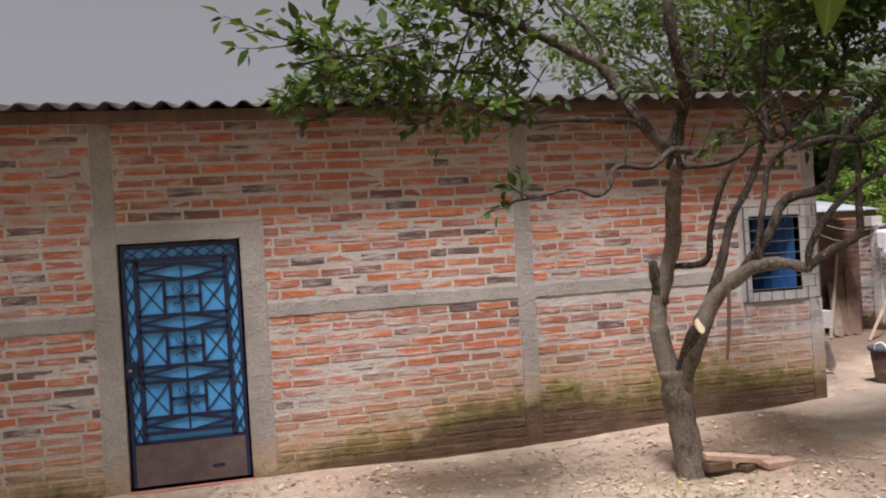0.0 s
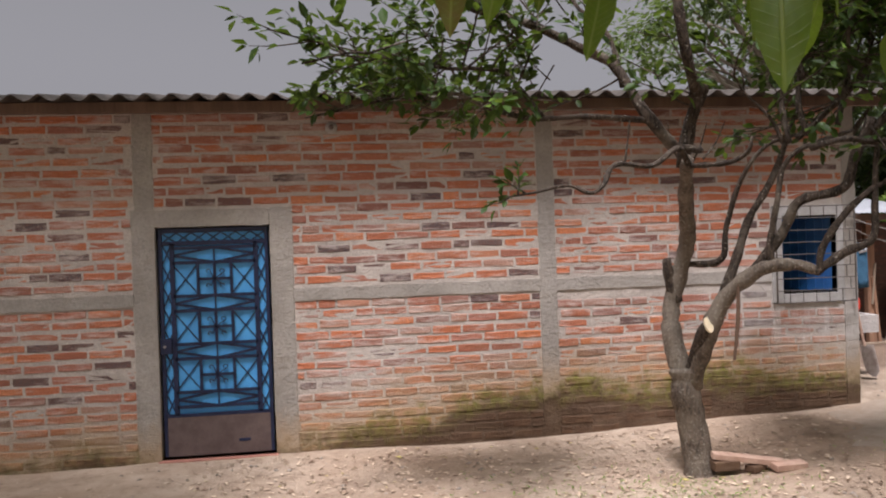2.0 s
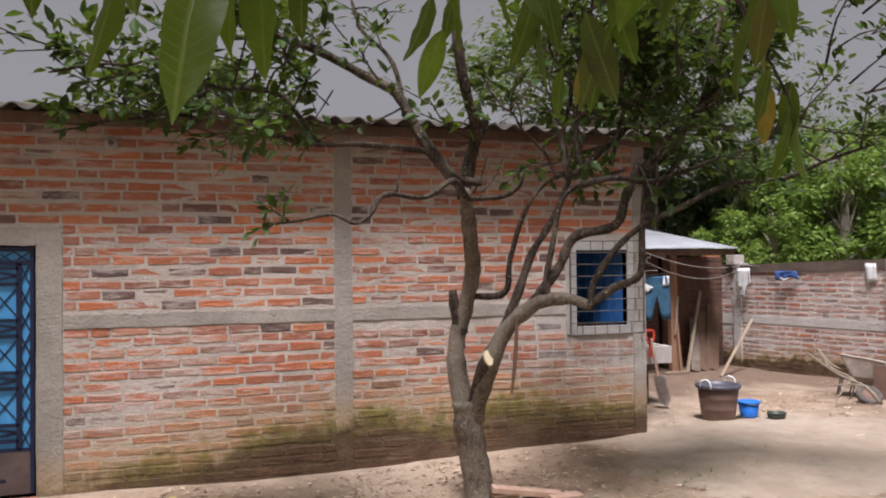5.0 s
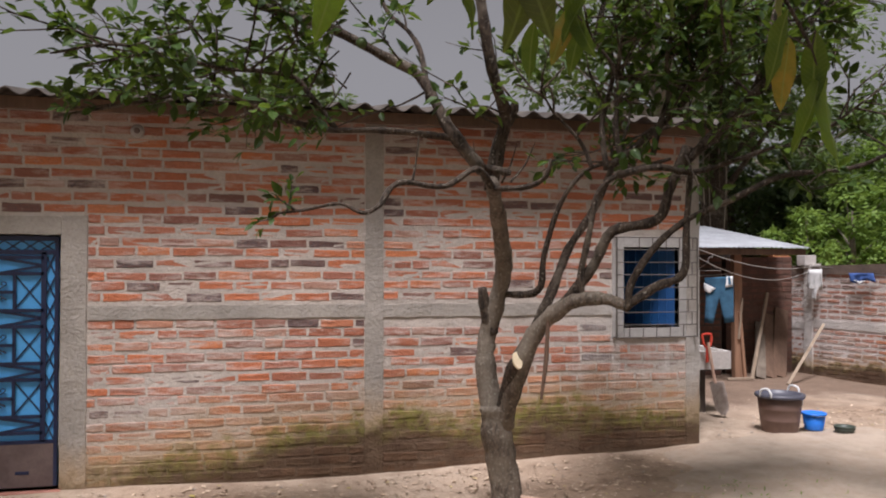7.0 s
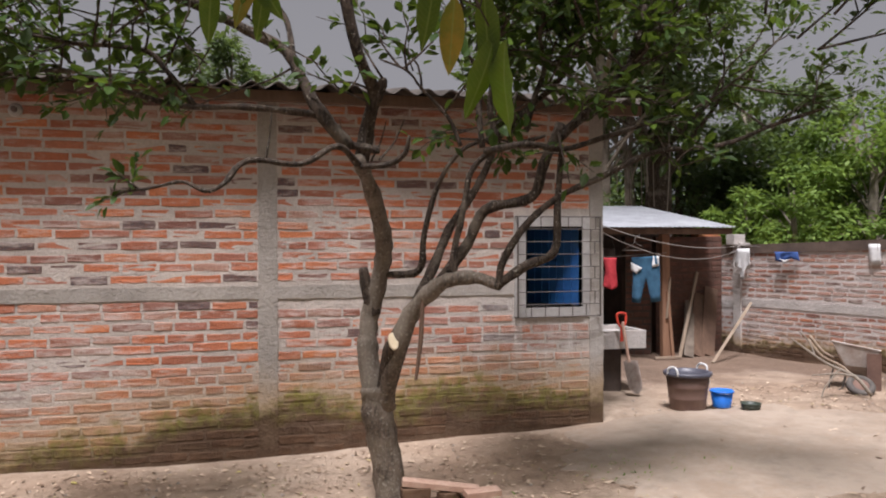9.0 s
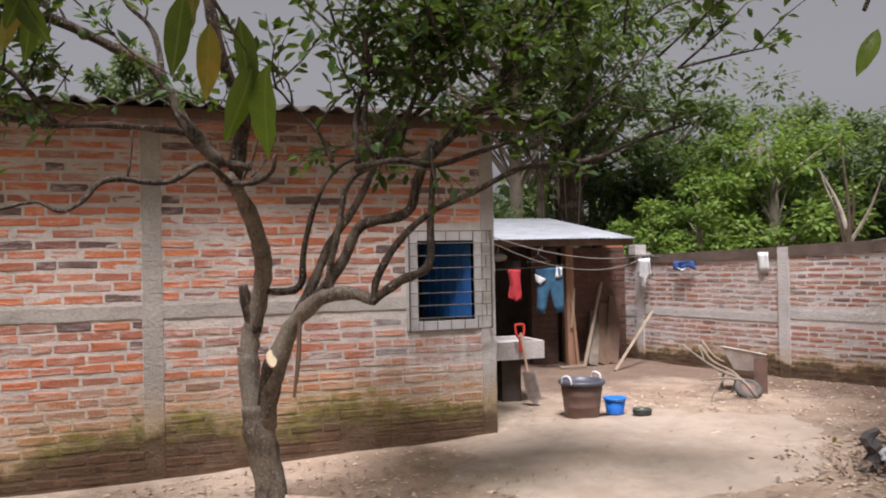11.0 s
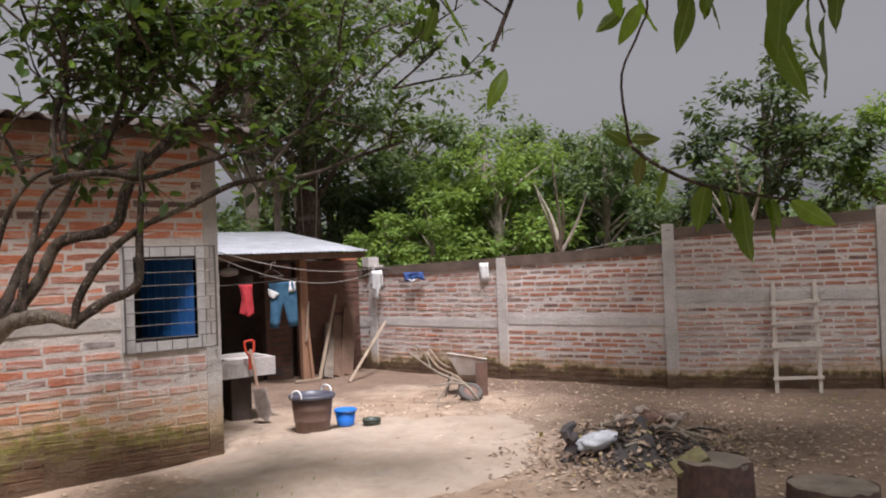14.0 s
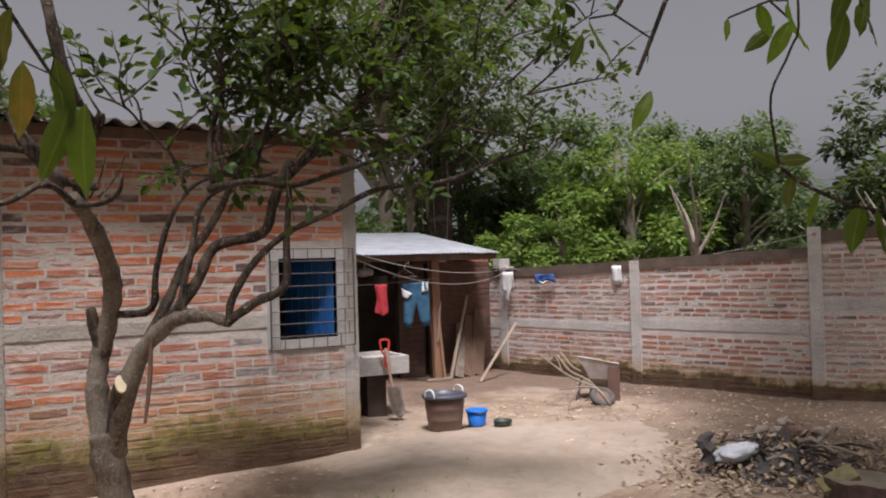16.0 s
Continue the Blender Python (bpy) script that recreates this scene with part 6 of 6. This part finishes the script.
def dead_tree(x, y, seed):
    rng = random.Random(seed)
    t = thing("dead_tree", "bare pale dead tree with forked limbs", "tree", Matrix.Translation((x, y, 0)))
    part("trunk", tube([(0, 0, 0), (0.1, 0, 1.2), (0.0, 0, 2.2)], [0.12, 0.10, 0.08], 8, 3), M_PALEBARK, t)
    for k in range(6):
        a = rng.uniform(0, 2 * math.pi)
        d = Vector((math.cos(a) * 0.7, math.sin(a) * 0.5, rng.uniform(0.8, 1.6)))
        b = Vector((0, 0, rng.uniform(1.2, 2.2)))
        part("limb", tube([b, b + d * 0.6 + Vector((0.1, 0, 0)), b + d * rng.uniform(1.1, 1.7)], [0.05, 0.035, 0.012], 6, 3), M_PALEBARK, t)


dead_tree(16.3, 13.4, 3)
dead_tree(19.0, 10.4, 9)


def far_woods():
    """Uncounted foliage that closes the view behind the single trees."""
    rng = random.Random(77)
    spots = []
    for k in range(520):
        a = rng.uniform(-0.75, 1.12)
        dist = rng.uniform(24, 34)
        c = Vector((3 + dist * math.sin(a), dist * math.cos(a), rng.uniform(0.2, 3.2 + 2.2 * rng.random() if a > 0.25 else 2.6)))
        for _ in range(34):
            d = Vector((rng.gauss(0, 1), rng.gauss(0, 1), rng.gauss(0, 0.7))).normalized()
            spots.append((c + d * rng.uniform(0.2, 1.0), d, (rng.uniform(-0.5, 0.5), rng.uniform(-0.5, 0.5), 1), rng.uniform(0.3, 0.6)))
    tagged(leaves("far_woods", spots, M_LEAF_FAR, None, "dense green woods far behind the house", 0.2, 0.55), "dense green woods far behind the house", "woods", kind="stuff")


far_woods()


# ---- litter ----
M_LITTER = leaf_material("straw_leaf", (0.17, 0.105, 0.07), (0.74, 0.58, 0.43), 0.03, (0.52, 0.44, 0.14), 0.03)


def litter():
    rng = random.Random(9)
    spots, stones_v, stones_f = [], [], []
    for k in range(13000):
        if k < 900:
            x, y = rng.gauss(9.0, 1.6), rng.gauss(5.2, 1.3)
        elif k > 11600:
            x, y = rng.gauss(8.3, 0.9), rng.gauss(5.0, 0.75)
        elif k > 7600:
            x, y = rng.uniform(7.0, 12.6), rng.uniform(3.0, 8.6)
        elif k < 4600:
            x, y = rng.uniform(-0.5, 5.5), rng.uniform(4.6, 7.3)
        else:
            x, y = rng.uniform(-2, 13), rng.uniform(2.2, 9.5)
        if y > 7.25 and x < 6.0 or x > 10.9 - (y - 8) * 0.3:
            continue
        if math.hypot((x - 6.75) / 1.9, (y - 6.35) / 1.4) < 1 and k % 3:
            continue
        d = (rng.uniform(-1, 1), rng.uniform(-1, 1), rng.uniform(-0.05, 0.12))
        spots.append(((x, y, ground_z(x, y) + 0.012), d, (rng.uniform(-0.25, 0.25), rng.uniform(-0.25, 0.25), 1), 0.018 + 0.055 * rng.random() ** 2.2))
    tagged(leaves("leaf_litter", spots, M_LITTER, None, "", 0.3, 0.45), "dry brown leaves scattered over the earth", "leaf litter", kind="stuff")
    for k in range(900):
        x, y = rng.uniform(-2, 12), rng.uniform(2.2, 9.0)
        if y > 7.2 and x < 6.0 or x > 10.6 - (y - 8) * 0.3:
            continue
        r = rng.uniform(0.006, 0.024)
        z = ground_z(x, y) + r * 0.2
        i = len(stones_v)
        stones_v += [(x + r * rng.uniform(0.7, 1.3) * a, y + r * rng.uniform(0.7, 1.3) * b, z + r * 0.6 * c) for a, b, c in ((1, 0, 0), (0, 1, 0), (-1, 0, 0), (0, -1, 0), (0, 0, 1), (0, 0, -1))]
        stones_f += [tuple(i + q for q in f) for f in ((0, 1, 4), (1, 2, 4), (2, 3, 4), (3, 0, 4), (1, 0, 5), (2, 1, 5), (3, 2, 5), (0, 3, 5))]
    tagged(shape("gravel", stones_v, stones_f, simple("pale_stone", (0.40, 0.34, 0.28), (0.28, 0.23, 0.19), 20, 0.9)), "small stones and clods on the earth", "gravel", kind="stuff")
    grass = []
    for cx, cy, n, s in ((5.4, 5.9, 150, 0.35), (11.6, 4.7, 160, 0.35), (3.3, 5.6, 420, 0.45), (2.3, 5.9, 160, 0.5)):
        for _ in range(n):
            x, y = rng.gauss(cx, s), rng.gauss(cy, s * 0.6)
            grass.append(((x, y, ground_z(x, y) + 0.01), (rng.uniform(-1, 1), rng.uniform(-1, 1), rng.uniform(0.05, 0.5)), (rng.uniform(-0.4, 0.4), rng.uniform(-0.4, 0.4), 1), rng.uniform(0.02, 0.055)))
    tagged(leaves("grass", grass, M_LEAF_BRIGHT, None, "", 0.2, 0.2), "thin tufts of yellow-green grass", "grass", kind="stuff")


litter()


# ---- bricks, last ----
def brick_mesh(seed):
    """A hand-made brick one unit long: five faces, edges worn back."""
    rng = random.Random(seed)
    j = lambda s: rng.uniform(-s, s)
    h = 0.036
    ring = [(-0.5, -1), (-0.17, -1), (0.18, -1), (0.5, -1), (0.5, 0.1), (0.5, 1), (0.16, 1), (-0.2, 1), (-0.5, 1), (-0.5, -0.1)]
    n = len(ring)
    back = [(x, 0.01, z * h) for x, z in ring]
    mid = [(x * 0.99 + j(0.014), -0.001, z * h * 0.95 + j(0.0045)) for x, z in ring]
    front = [(m[0] * 0.965 + j(0.012), -0.004 + j(0.002), m[2] * 0.84 + j(0.002)) for m in mid]
    faces = [tuple(range(n, 2 * n))]
    faces += [(2 * n + k, 2 * n + (k + 1) % n, n + (k + 1) % n, n + k) for k in range(n)] + [(k, (k + 1) % n, 2 * n + (k + 1) % n, 2 * n + k) for k in range(n)]
    return back + front + mid, faces


def lay_bricks(wall, x0, x1, z0, top, holes, course, unit, material, near, seed, flat=1.0, restart=None):
    """Courses of bricks on a wall's face; those within near (a, b) along it are parts, up to 300."""
    rng = random.Random(seed)
    kinds = [brick_mesh(seed * 10 + k) for k in range(9)]
    meshes = []
    for v, f in kinds:
        me = bpy.data.meshes.new("brick")
        me.from_pydata(v, [], f)
        me.materials.append(material)
        meshes.append(me)
    verts, faces, count = [], [], 0
    row, z = 0, z0
    while True:
        x = x0 + (0.0 if row % 2 else -unit * 0.5)
        wave = 0.006 * math.sin(row * 2.1)
        if z > top(0.5 * (x0 + x1)) + 0.3:
            break
        while x < x1:
            a, b = max(x, x0), min(x + unit * rng.choice((0.55, 0.92, 0.97, 1.0, 1.03, 1.08)), x1)
            x = b if b > x else x + unit
            lo, hi = a + 0.008, b - 0.010
            pieces = [(lo, hi)]
            for ha, hb, hz0, hz1 in holes:
                if z + 0.04 > hz0 and z - 0.04 < hz1:
                    pieces = [q for p in pieces for q in ((p[0], min(p[1], ha - 0.006)), (max(p[0], hb + 0.006), p[1]))]
            for lo, hi in pieces:
                if hi - lo < 0.05 or z + 0.03 > top((lo + hi) / 2):
                    continue
                c = Vector(((lo + hi) / 2, rng.uniform(-0.002, 0.004), z + wave + rng.uniform(-0.004, 0.004) + 0.005 * math.sin(lo * 1.3 + row)))
                m = Matrix.Translation(c) @ Matrix.Rotation(rng.uniform(-0.012, 0.012), 4, "Y") @ Matrix.Diagonal((hi - lo, 1, flat * rng.uniform(0.82, 1.06), 1))
                k = rng.randrange(9)
                if near[0] < c.x < near[1] and near[2] < z < near[3] and count < 300:
                    ob = new("brick", meshes[k])
                    ob.parent = wall
                    ob.matrix_basis = m
                    count += 1
                else:
                    i = len(verts)
                    verts += [m @ Vector(v) for v in kinds[k][0]]
                    faces += [tuple(i + q for q in f) for f in kinds[k][1]]
        row += 1
        if restart and z < restart[0] < z + course:
            z = restart[1]
        else:
            z += course
    tagged(shape("brickwork", verts, faces, material, wall), kind="stuff")


house_holes = [(-0.93, 0.42, -1, 2.17), (-0.9, -0.74, 2.1, 4), (2.635, 2.79, -1, 4), (5.655, 6, -1, 4), (HOUSE_L, -0.93, 1.345, 1.453), (0.42, 2.64, 1.345, 1.453),
               (2.79, 4.9, 1.34, 1.45), (4.91, 5.655, 1.12, 2.06)]
lay_bricks(wall_front, HOUSE_L + 0.02, HOUSE_R, 0.0496, lambda x: EAVE + 0.02, house_holes, 0.0895, 0.295, M_BRICK, (0.4, 4.3, 0.45, 2.35), 1, 0.96, (1.345, 1.521))
for i, (wall, length, ta, tb, band) in enumerate(yard_walls):
    lay_bricks(wall, 0.07, length - 0.07, 0.1, lambda x: ta + (tb - ta) * x / length - 0.03, [(0, 9, band - 0.005, band + 0.115)], 0.076, 0.235, M_BRICK_YARD,
               (0, 3, 0.45, 1.9) if i in (1, 2, 3) else (9, 9, 0, 0), 20 + i, 0.68)
# shed bricks, with the roof's shade in their colour
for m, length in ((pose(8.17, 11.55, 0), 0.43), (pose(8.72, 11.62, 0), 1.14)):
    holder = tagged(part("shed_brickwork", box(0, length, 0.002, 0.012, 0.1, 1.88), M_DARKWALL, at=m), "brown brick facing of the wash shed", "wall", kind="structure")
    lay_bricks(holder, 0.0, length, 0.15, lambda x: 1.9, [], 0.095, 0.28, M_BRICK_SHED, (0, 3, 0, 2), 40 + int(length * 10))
